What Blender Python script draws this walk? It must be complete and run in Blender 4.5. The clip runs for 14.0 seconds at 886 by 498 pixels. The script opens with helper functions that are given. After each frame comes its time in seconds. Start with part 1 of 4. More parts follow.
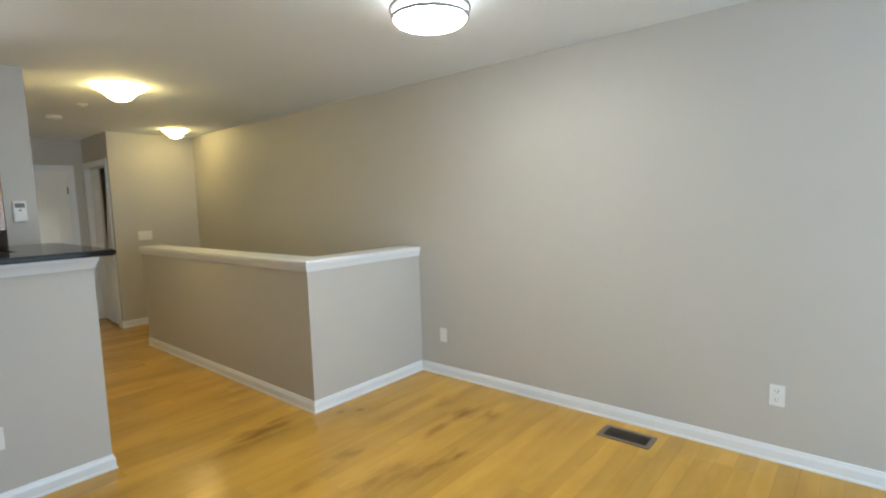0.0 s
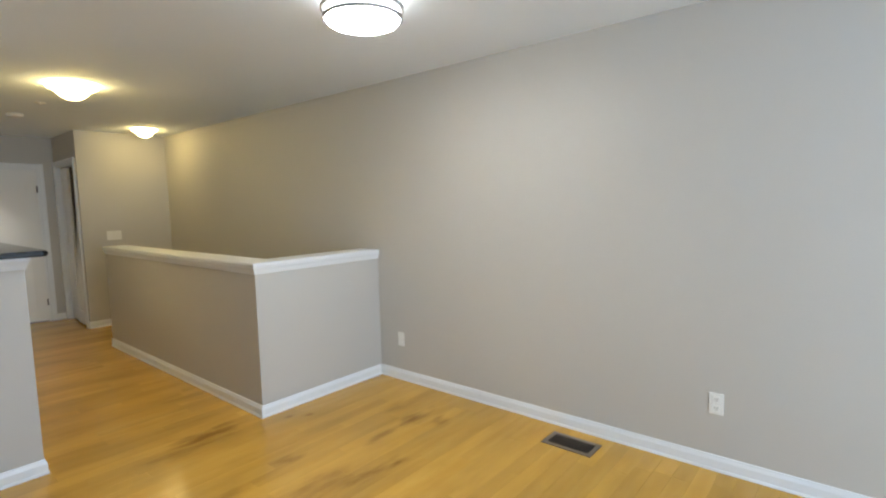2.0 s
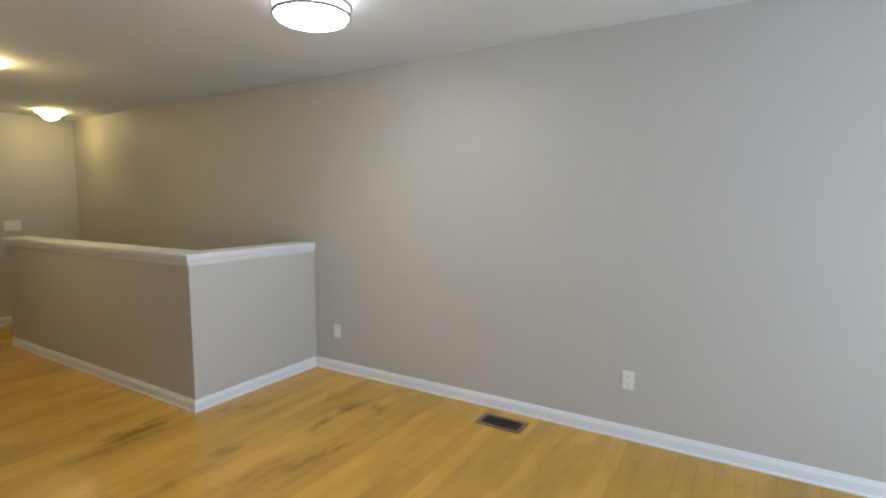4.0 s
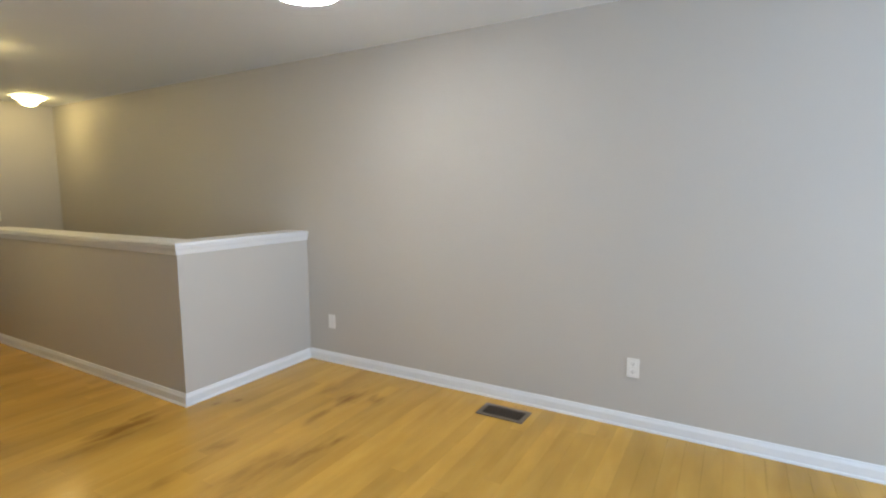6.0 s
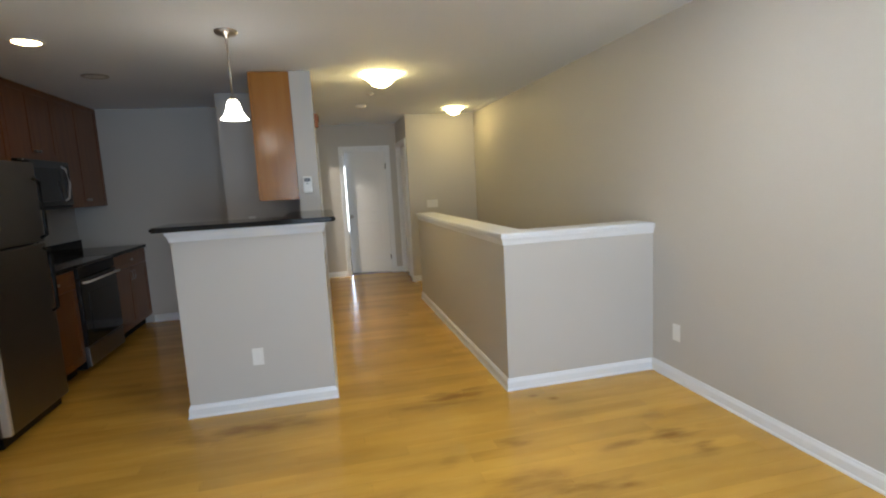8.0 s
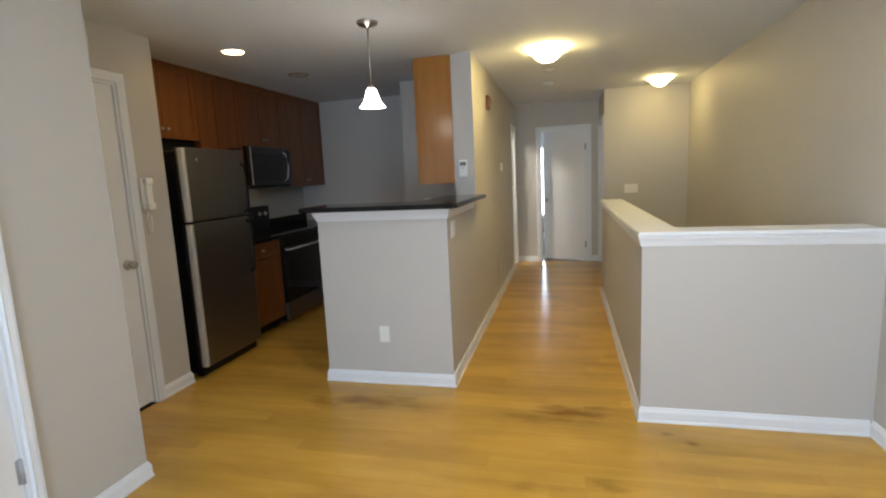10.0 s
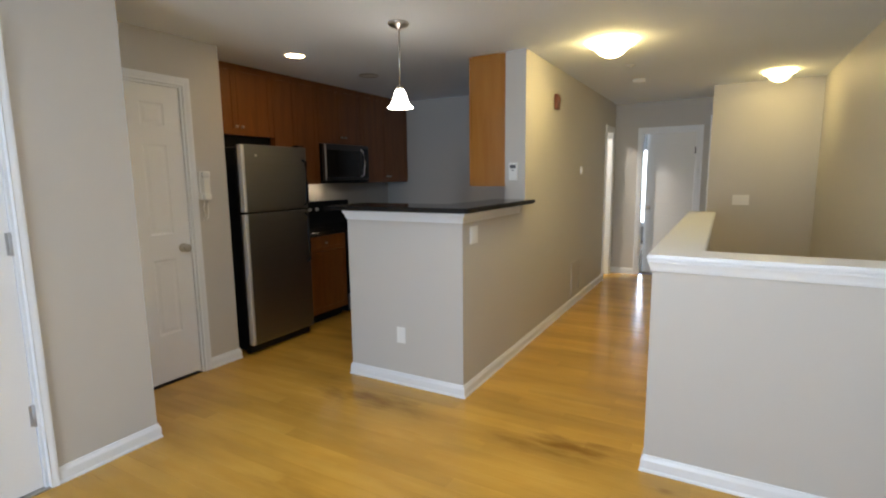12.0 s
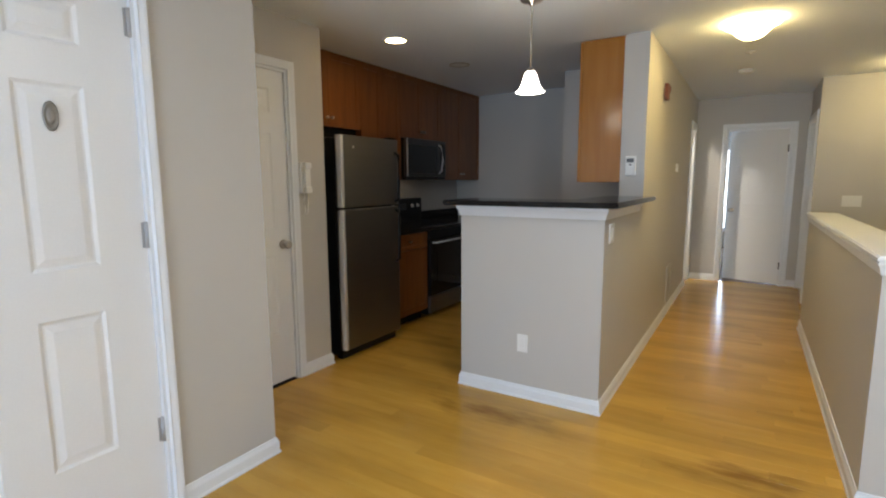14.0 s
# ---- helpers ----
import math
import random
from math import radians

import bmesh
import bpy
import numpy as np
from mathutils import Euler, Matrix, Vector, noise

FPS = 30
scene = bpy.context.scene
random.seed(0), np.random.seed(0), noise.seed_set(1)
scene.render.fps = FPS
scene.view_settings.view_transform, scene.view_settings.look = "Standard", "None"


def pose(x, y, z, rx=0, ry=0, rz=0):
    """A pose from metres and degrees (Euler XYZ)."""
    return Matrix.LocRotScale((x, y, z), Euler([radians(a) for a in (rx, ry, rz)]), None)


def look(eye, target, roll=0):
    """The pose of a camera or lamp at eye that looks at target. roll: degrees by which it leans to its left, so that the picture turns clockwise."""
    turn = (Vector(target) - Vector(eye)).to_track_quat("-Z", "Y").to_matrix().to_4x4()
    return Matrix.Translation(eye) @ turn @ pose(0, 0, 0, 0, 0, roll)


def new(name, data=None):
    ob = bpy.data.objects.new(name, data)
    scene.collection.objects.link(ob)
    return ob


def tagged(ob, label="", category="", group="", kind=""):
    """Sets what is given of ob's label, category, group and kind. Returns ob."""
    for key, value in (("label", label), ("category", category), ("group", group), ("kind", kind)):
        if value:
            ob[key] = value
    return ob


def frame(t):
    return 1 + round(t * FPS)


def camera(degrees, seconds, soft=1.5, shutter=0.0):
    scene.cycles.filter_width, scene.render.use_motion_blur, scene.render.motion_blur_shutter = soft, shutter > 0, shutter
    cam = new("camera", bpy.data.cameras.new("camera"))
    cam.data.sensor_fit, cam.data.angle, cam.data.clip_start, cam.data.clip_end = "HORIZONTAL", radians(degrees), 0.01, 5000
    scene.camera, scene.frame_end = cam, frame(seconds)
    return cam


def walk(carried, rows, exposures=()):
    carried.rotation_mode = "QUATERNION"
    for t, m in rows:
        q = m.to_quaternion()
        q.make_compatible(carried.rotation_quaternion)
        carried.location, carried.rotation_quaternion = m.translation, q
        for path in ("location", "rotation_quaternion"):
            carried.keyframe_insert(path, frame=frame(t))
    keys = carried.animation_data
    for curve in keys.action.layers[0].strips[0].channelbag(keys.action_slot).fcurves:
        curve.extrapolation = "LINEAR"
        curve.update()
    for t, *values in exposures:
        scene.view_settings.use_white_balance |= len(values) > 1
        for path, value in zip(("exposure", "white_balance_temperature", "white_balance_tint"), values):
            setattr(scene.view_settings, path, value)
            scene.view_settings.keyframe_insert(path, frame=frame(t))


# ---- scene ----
cam = camera(83.0, 14.0, soft=2.1)
PATH = [
    (0, (0.095, 0.076, 1.461), (-1.197, 1.59, 1.27), -1.9),
    (0.5, (0.149, 0.155, 1.462), (-1.141, 1.671, 1.27), -2.2),
    (1, (0.258, 0.298, 1.465), (-1.026, 1.821, 1.284), -1.7),
    (1.5, (0.312, 0.34, 1.455), (-0.967, 1.867, 1.276), -1.3),
    (2, (0.313, 0.312, 1.463), (-0.97, 1.835, 1.277), -1.4),
    (2.5, (0.297, 0.173, 1.464), (-0.966, 1.712, 1.268), -1.6),
    (3, (0.328, 0.134, 1.455), (-0.846, 1.74, 1.251), -1.0),
    (5.5, (0.263, 0.127, 1.422), (-0.723, 1.856, 1.221), -0.17),
    (6, (0.225, 0.186, 1.405), (-0.777, 1.902, 1.172), -0.35),
    (6.5, (0.27, 0.386, 1.434), (-1.02, 1.893, 1.179), -2.2),
    (7, (0.287, 0.597, 1.435), (-1.327, 1.747, 1.167), -1.15),
    (7.5, (0.236, 0.762, 1.447), (-1.541, 1.638, 1.174), -1.6),
    (8, (0.265, 0.931, 1.432), (-1.666, 1.38, 1.172), -3.1),
    (8.5, (0.293, 1.099, 1.442), (-1.689, 1.095, 1.174), -1.5),
    (11, (-0.251, 2.111, 1.435), (-2.091, 1.383, 1.145), -3.1),
    (11.5, (-0.334, 2.304, 1.445), (-2.08, 1.37, 1.159), -1.4),
    (12, (-0.353, 2.336, 1.451), (-2.08, 1.368, 1.164), -0.7),
    (12.5, (-0.359, 2.319, 1.442), (-2.077, 1.336, 1.154), -0.7),
    (13, (-0.288, 2.179, 1.435), (-2.005, 1.195, 1.147), 0.1),
    (13.5, (-0.207, 1.938, 1.42), (-1.883, 0.881, 1.146), -1.7),
    (14, (-0.28, 1.602, 1.382), (-1.969, 0.566, 1.111), -0.3),
]
EXPOSURES = [(0, 0.0, 6500, 4), (1.5, -0.01, 6500, 6), (3.0, -0.04, 6500, 9), (3.2, -0.08, 6500, 9), (5.3, -0.56, 6500, 9), (5.5, -0.56, 6500, 9), (5.8, -0.20, 6500, 10),
             (6, -0.11, 6500, 10), (6.5, -0.03, 6500, 10), (7, 0.11, 6500, 10), (7.5, 0.07, 6500, 9), (8, -0.03, 6500, 9), (8.5, -0.16, 6500, 10), (8.7, -0.18, 6500, 10),
             (10.8, 0.24, 6500, 9), (11, 0.24, 6500, 9), (11.5, 0.08, 6500, 9), (12, 0.11, 6500, 10), (12.5, 0.08, 6500, 10), (13, 0.17, 6500, 10), (13.5, -0.23, 6500, 10), (14, 0.11, 6500, 10)]
walk(cam, [(t, look(eye, target, roll)) for t, eye, target, roll in PATH], EXPOSURES)

# ---- world, sun and large lights ----
world = bpy.data.worlds.new("sky")
scene.world = world
world.use_nodes = True
sky = world.node_tree.nodes.new("ShaderNodeTexSky")
sky.sky_type = "NISHITA"
sky.sun_disc = False
sky.sun_elevation, sky.sun_rotation = radians(38), radians(200)
world.node_tree.links.new(sky.outputs[0], world.node_tree.nodes["Background"].inputs[0])
world.node_tree.nodes["Background"].inputs[1].default_value = 0.12
sun_data = bpy.data.lights.new("sun", "SUN")
sun_data.energy, sun_data.angle, sun_data.color = 1.2, radians(10), (1.0, 0.95, 0.88)
sun = new("sun", sun_data)
sun.matrix_world = look((0, 0, 20), (6, 16, 0))


def window_light(name, eye, target, width, height, watts, colour):
    data = bpy.data.lights.new(name, "AREA")
    data.shape, data.size, data.size_y, data.energy, data.color = "RECTANGLE", width, height, watts, colour
    lamp = new(name, data)
    lamp.matrix_world = look(eye, target)
    return lamp


DAY = (0.605, 0.772, 1.0)
window_light("window_daylight", (2.81, 1.35, 1.15), (0, 1.35, 1.15), 1.9, 1.9, 113, DAY)
window_light("bedroom_daylight", (-12.02, 1.2, 1.2), (-9, 1.2, 1.2), 1.7, 1.5, 70, DAY)
GLOW = {"dining": 66.0, "band": 12.0, "hall": 44.0, "stair": 27.0, "pendant": 13.0, "closet": 165.0, "down": 68.0, "cooktop": 13.0}


# ---- materials ----
def nodes_of(name):
    m = bpy.data.materials.new(name)
    m.use_nodes = True
    return m, m.node_tree.nodes, m.node_tree.links, m.node_tree.nodes["Principled BSDF"]


def surface(name, colour, rough=0.5, metal=0.0, vary=0.06, grain=40.0, bump=0.05, blotch=1.5, stretch=(1, 1, 1), spec=0.5, depth=0.002):
    """Paint, plastic or metal: colour with broad blotches and fine grain, and a fine relief."""
    m, n, l, b = nodes_of(name)
    geo = n.new("ShaderNodeTexCoord")
    mp = n.new("ShaderNodeMapping")
    mp.inputs["Scale"].default_value = stretch
    l.new(geo.outputs["Object"], mp.inputs["Vector"])
    big, fine = n.new("ShaderNodeTexNoise"), n.new("ShaderNodeTexNoise")
    big.inputs["Scale"].default_value, big.inputs["Detail"].default_value = blotch, 4
    fine.inputs["Scale"].default_value, fine.inputs["Detail"].default_value = grain, 3
    l.new(mp.outputs[0], big.inputs["Vector"])
    l.new(mp.outputs[0], fine.inputs["Vector"])
    add = n.new("ShaderNodeMath")
    add.operation = "ADD"
    l.new(big.outputs["Fac"], add.inputs[0])
    l.new(fine.outputs["Fac"], add.inputs[1])
    span = n.new("ShaderNodeMapRange")
    span.inputs["From Min"].default_value, span.inputs["From Max"].default_value = 0.6, 1.4
    span.inputs["To Min"].default_value, span.inputs["To Max"].default_value = 1 - vary, 1 + vary
    l.new(add.outputs[0], span.inputs["Value"])
    mix = n.new("ShaderNodeVectorMath")
    mix.operation = "SCALE"
    mix.inputs[0].default_value = colour
    l.new(span.outputs[0], mix.inputs["Scale"])
    l.new(mix.outputs[0], b.inputs["Base Color"])
    b.inputs["Metallic"].default_value = metal
    b.inputs["Specular IOR Level"].default_value = spec
    r = n.new("ShaderNodeMapRange")
    r.inputs["To Min"].default_value, r.inputs["To Max"].default_value = max(0.02, rough - 0.06), min(1, rough + 0.06)
    l.new(big.outputs["Fac"], r.inputs["Value"])
    l.new(r.outputs[0], b.inputs["Roughness"])
    bp = n.new("ShaderNodeBump")
    bp.inputs["Strength"].default_value, bp.inputs["Distance"].default_value = bump, depth
    l.new(fine.outputs["Fac"], bp.inputs["Height"])
    l.new(bp.outputs[0], b.inputs["Normal"])
    return m


def cherry_wood(name, dark, light, along="Z", rough=0.35):
    m, n, l, b = nodes_of(name)
    geo = n.new("ShaderNodeTexCoord")
    info = n.new("ShaderNodeObjectInfo")
    mp = n.new("ShaderNodeMapping")
    mp.inputs["Scale"].default_value = {"Z": (9, 9, 0.9), "X": (0.9, 9, 9), "Y": (9, 0.9, 9)}[along]
    l.new(geo.outputs["Object"], mp.inputs["Vector"])
    l.new(info.outputs["Random"], mp.inputs["Location"])
    grain = n.new("ShaderNodeTexNoise")
    grain.inputs["Scale"].default_value, grain.inputs["Detail"].default_value, grain.inputs["Distortion"].default_value = 2.2, 6, 0.6
    l.new(mp.outputs[0], grain.inputs["Vector"])
    ramp = n.new("ShaderNodeValToRGB")
    ramp.color_ramp.elements[0].position, ramp.color_ramp.elements[1].position = 0.3, 0.72
    ramp.color_ramp.elements[0].color, ramp.color_ramp.elements[1].color = (*dark, 1), (*light, 1)
    l.new(grain.outputs["Fac"], ramp.inputs["Fac"])
    l.new(ramp.outputs[0], b.inputs["Base Color"])
    b.inputs["Roughness"].default_value = rough
    bp = n.new("ShaderNodeBump")
    bp.inputs["Strength"].default_value, bp.inputs["Distance"].default_value = 0.08, 0.001
    l.new(grain.outputs["Fac"], bp.inputs["Height"])
    l.new(bp.outputs[0], b.inputs["Normal"])
    return m


# Dark water and wear marks in the floor, and a dark band before the bar wall: centre x, y, half width, half length,
# darkness
FLOOR_MARKS = [(-1.983, 2.66, 0.05, 0.16, 0.75), (-1.972, 2.42, 0.035, 0.14, 0.5), (-1.81, 2.736, 0.05, 0.07, 0.65), (-1.70, 2.05, 0.035, 0.14, 0.75),
          (-1.658, 2.20, 0.02, 0.08, 0.75), (-1.80, 1.78, 0.08, 0.20, 0.4), (-2.70, 2.18, 0.02, 0.03, 0.6), (-2.62, 2.287, 0.02, 0.03, 0.6),
          (-2.16, 1.84, 0.04, 0.06, 0.55), (-2.185, 2.765, 0.05, 0.10, 0.35), (-2.87, 1.68, 0.09, 0.22, 0.65), (-2.80, 1.45, 0.06, 0.15, 0.45),
          (-2.85, 0.35, 0.08, 0.30, 0.6), (-2.12, 1.45, 0.04, 0.06, 0.4), (-1.90, 0.75, 0.05, 0.25, 0.3)]


def plank_wood():
    """Honey laminate boards that run across the hall: long grain, board to board tone, worn dark marks, a dark band at
    the bar.
    """
    m, n, l, b = nodes_of("honey_plank")
    geo, info = n.new("ShaderNodeNewGeometry"), n.new("ShaderNodeObjectInfo")
    shift = n.new("ShaderNodeVectorMath")
    shift.operation = "MULTIPLY_ADD"
    shift.inputs[1].default_value = (9, 1.5, 1)
    jump = n.new("ShaderNodeCombineXYZ")
    times = n.new("ShaderNodeMath")
    times.operation, times.inputs[1].default_value = "MULTIPLY", 37.0
    l.new(info.outputs["Random"], times.inputs[0])
    l.new(times.outputs[0], jump.inputs["Z"])
    l.new(times.outputs[0], jump.inputs["Y"])
    l.new(geo.outputs["Position"], shift.inputs[0])
    l.new(jump.outputs[0], shift.inputs[2])
    grain = n.new("ShaderNodeTexNoise")
    grain.inputs["Scale"].default_value, grain.inputs["Detail"].default_value, grain.inputs["Distortion"].default_value = 1.5, 3, 0.2
    l.new(shift.outputs[0], grain.inputs["Vector"])
    ramp = n.new("ShaderNodeValToRGB")
    e = ramp.color_ramp.elements
    e[0].position, e[0].color = 0.2, (0.535, 0.290, 0.044, 1)
    e[1].position, e[1].color = 0.85, (0.625, 0.367, 0.072, 1)
    l.new(grain.outputs["Fac"], ramp.inputs["Fac"])
    tone = n.new("ShaderNodeMapRange")
    tone.inputs["To Min"].default_value, tone.inputs["To Max"].default_value = 0.89, 1.08
    l.new(info.outputs["Random"], tone.inputs["Value"])
    # warped marks
    wn = n.new("ShaderNodeTexNoise")
    wn.inputs["Scale"].default_value, wn.inputs["Detail"].default_value = 6.5, 6
    squeeze = n.new("ShaderNodeVectorMath")
    squeeze.operation = "MULTIPLY"
    squeeze.inputs[1].default_value = (2.6, 0.7, 1)
    l.new(geo.outputs["Position"], squeeze.inputs[0])
    l.new(squeeze.outputs[0], wn.inputs["Vector"])
    last = None
    for x, y, w, h, dark in FLOOR_MARKS:
        w, h, dark = w * 1.25, h * 1.2, min(0.92, dark * 1.4)
        off = n.new("ShaderNodeVectorMath")
        off.operation = "SUBTRACT"
        off.inputs[1].default_value = (x, y, 0)
        l.new(geo.outputs["Position"], off.inputs[0])
        sc = n.new("ShaderNodeVectorMath")
        sc.operation = "MULTIPLY"
        sc.inputs[1].default_value = (1 / w, 1 / h, 0)
        l.new(off.outputs[0], sc.inputs[0])
        ln = n.new("ShaderNodeVectorMath")
        ln.operation = "LENGTH"
        l.new(sc.outputs[0], ln.inputs[0])
        wob = n.new("ShaderNodeMath")
        wob.operation = "MULTIPLY_ADD"
        wob.inputs[1].default_value = 3.2
        l.new(wn.outputs["Fac"], wob.inputs[0])
        l.new(ln.outputs["Value"], wob.inputs[2])
        fade = n.new("ShaderNodeMapRange")
        fade.interpolation_type = "SMOOTHSTEP"
        fade.inputs["From Min"].default_value, fade.inputs["From Max"].default_value = 1.2, 3.1
        fade.inputs["To Min"].default_value, fade.inputs["To Max"].default_value = dark, 0
        l.new(wob.outputs[0], fade.inputs["Value"])
        if last is None:
            last = fade.outputs[0]
        else:
            top = n.new("ShaderNodeMath")
            top.operation = "MAXIMUM"
            l.new(last, top.inputs[0])
            l.new(fade.outputs[0], top.inputs[1])
            last = top.outputs[0]
    sc2 = n.new("ShaderNodeVectorMath")
    sc2.operation = "SCALE"
    l.new(ramp.outputs[0], sc2.inputs[0])
    broad = n.new("ShaderNodeTexNoise")
    broad.inputs["Scale"].default_value, broad.inputs["Detail"].default_value = 1.6, 4
    l.new(squeeze.outputs[0], broad.inputs["Vector"])
    cloud = n.new("ShaderNodeMapRange")
    cloud.inputs["From Min"].default_value, cloud.inputs["From Max"].default_value = 0.3, 0.6
    cloud.inputs["To Min"].default_value, cloud.inputs["To Max"].default_value = 0.80, 1.06
    l.new(broad.outputs["Fac"], cloud.inputs["Value"])
    both = n.new("ShaderNodeMath")
    both.operation = "MULTIPLY"
    l.new(tone.outputs[0], both.inputs[0])
    l.new(cloud.outputs[0], both.inputs[1])
    l.new(both.outputs[0], sc2.inputs["Scale"])
    mix = n.new("ShaderNodeMix")
    mix.data_type = "RGBA"
    l.new(last, mix.inputs[0])
    l.new(sc2.outputs[0], mix.inputs[6])
    mix.inputs[7].default_value = (0.235, 0.108, 0.016, 1)
    l.new(mix.outputs[2], b.inputs["Base Color"])
    rr = n.new("ShaderNodeMapRange")
    rr.inputs["To Min"].default_value, rr.inputs["To Max"].default_value = 0.14, 0.25
    l.new(wn.outputs["Fac"], rr.inputs["Value"])
    l.new(rr.outputs[0], b.inputs["Roughness"])
    b.inputs["Specular IOR Level"].default_value = 0.4
    bp = n.new("ShaderNodeBump")
    bp.inputs["Strength"].default_value, bp.inputs["Distance"].default_value = 0.02, 0.0006
    l.new(grain.outputs["Fac"], bp.inputs["Height"])
    l.new(bp.outputs[0], b.inputs["Normal"])
    return m


def granite():
    m, n, l, b = nodes_of("black_granite")
    geo = n.new("ShaderNodeTexCoord")
    vor = n.new("ShaderNodeTexVoronoi")
    vor.inputs["Scale"].default_value = 260
    l.new(geo.outputs["Object"], vor.inputs["Vector"])
    ramp = n.new("ShaderNodeValToRGB")
    ramp.color_ramp.elements[0].color, ramp.color_ramp.elements[1].color = (0.006, 0.0055, 0.0055, 1), (0.030, 0.026, 0.024, 1)
    l.new(vor.outputs["Color"], ramp.inputs["Fac"])
    l.new(ramp.outputs[0], b.inputs["Base Color"])
    b.inputs["Roughness"].default_value = 0.08
    b.inputs["Specular IOR Level"].default_value = 0.09
    return m


def glow(name, colour, strength, rough=0.3):
    m, n, l, b = nodes_of(name)
    b.inputs["Base Color"].default_value = (0.9, 0.9, 0.88, 1)
    b.inputs["Roughness"].default_value = rough
    b.inputs["Emission Color"].default_value = (*colour, 1)
    b.inputs["Emission Strength"].default_value = strength
    return m


def clear_glass():
    m, n, l, b = nodes_of("window_glass")
    b.inputs["Base Color"].default_value = (0.97, 0.99, 1, 1)
    b.inputs["Roughness"].default_value = 0.0
    b.inputs["Transmission Weight"].default_value = 1.0
    b.inputs["IOR"].default_value = 1.45
    return m


WALL = surface("greige_wall_paint", (0.513, 0.495, 0.465), 0.55, vary=0.025, grain=220, bump=0.10, blotch=0.8, depth=0.001)
CEIL = surface("white_ceiling_paint", (0.80, 0.845, 0.905), 0.8, vary=0.02, grain=160, bump=0.15, blotch=0.7)
TRIM = surface("white_gloss_trim", (0.76, 0.785, 0.815), 0.3, vary=0.02, grain=90, bump=0.03)
DOORW = surface("white_door_paint", (0.79, 0.80, 0.81), 0.33, vary=0.025, grain=120, bump=0.05)
PLASTIC = surface("white_plastic", (0.78, 0.78, 0.76), 0.35, vary=0.01, bump=0.0)
GREYPLASTIC = surface("grey_plastic", (0.10, 0.10, 0.10), 0.4, vary=0.02, bump=0.0)
NICKEL = surface("brushed_nickel", (0.52, 0.50, 0.47), 0.3, 1.0, vary=0.05, grain=200, bump=0.02)
STEEL = surface("stainless_steel", (0.25, 0.25, 0.25), 0.38, 1.0, vary=0.05, grain=30, bump=0.03, stretch=(1, 1, 30))
BRIGHTSTEEL = surface("polished_steel_edge", (0.72, 0.72, 0.73), 0.4, 0.6, vary=0.03, grain=30, bump=0.01)
BLACK = surface("black_appliance_enamel", (0.006, 0.006, 0.0065), 0.35, vary=0.1, grain=60, bump=0.02, spec=0.2)
DARKSTEEL = surface("dark_stainless_steel", (0.11, 0.11, 0.11), 0.35, 1.0, vary=0.05, grain=30, bump=0.02, stretch=(1, 1, 30))
BLACKGLASS = surface("black_glass", (0.008, 0.008, 0.009), 0.06, vary=0.02, bump=0.0)
DARK = surface("dark_shadow_gap", (0.012, 0.011, 0.010), 0.8, vary=0.1, spec=0.15)
BROWNVENT = surface("dark_bronze_metal", (0.075, 0.055, 0.04), 0.45, 0.6, vary=0.1, grain=80, bump=0.05)
VENTRIM = surface("taupe_vent_frame", (0.20, 0.155, 0.11), 0.45, 0.3, vary=0.1, grain=80, bump=0.05)
BRONZE = surface("worn_grey_metal", (0.25, 0.235, 0.22), 0.5, 0.7, vary=0.12, grain=120, bump=0.05)
HINGE = surface("satin_hinge_metal", (0.42, 0.42, 0.43), 0.5, 0.5, vary=0.05, grain=90, bump=0.02)
RING = surface("satin_lamp_ring", (0.30, 0.30, 0.305), 0.55, 0.3, vary=0.05, grain=90, bump=0.02)
RED = surface("red_alarm_plastic", (0.13, 0.036, 0.012), 0.4, vary=0.04, bump=0.0)
CHERRY = cherry_wood("cherry_cabinet", (0.145, 0.048, 0.009), (0.205, 0.072, 0.0135), rough=0.3)
MAPLE = cherry_wood("honey_cabinet_side", (0.33, 0.132, 0.024), (0.385, 0.165, 0.033), rough=0.2)
CARPET = surface("brown_carpet", (0.16, 0.12, 0.09), 0.95, vary=0.2, grain=400, bump=0.6, spec=0.1)
GRASS = surface("lawn", (0.06, 0.09, 0.03), 0.9, vary=0.4, grain=3, bump=0.3, blotch=0.05)
GRANITE, GLASS, PLANK = granite(), clear_glass(), plank_wood()
AMBER = (1.0, 0.64, 0.27)
WARM, SOFT, WHITE = (1.0, 0.75, 0.29), (1.0, 0.92, 0.80), (1.0, 0.995, 0.97)


# ---- builders ----
def box(bm, x0, x1, y0, y1, z0, z1, bevel=0.0):
    r = bmesh.ops.create_cube(bm, size=1.0)
    bmesh.ops.scale(bm, vec=(x1 - x0, y1 - y0, z1 - z0), verts=r["verts"])
    bmesh.ops.translate(bm, vec=((x0 + x1) / 2, (y0 + y1) / 2, (z0 + z1) / 2), verts=r["verts"])
    if bevel:
        edges = {e for v in r["verts"] for e in v.link_edges}
        bmesh.ops.bevel(bm, geom=list(edges), offset=bevel, segments=2, affect="EDGES", profile=0.6)
    return bm


def boxes(*rows, bevel=0.0):
    bm = bmesh.new()
    for row in rows:
        box(bm, *row, bevel=bevel)
    return bm


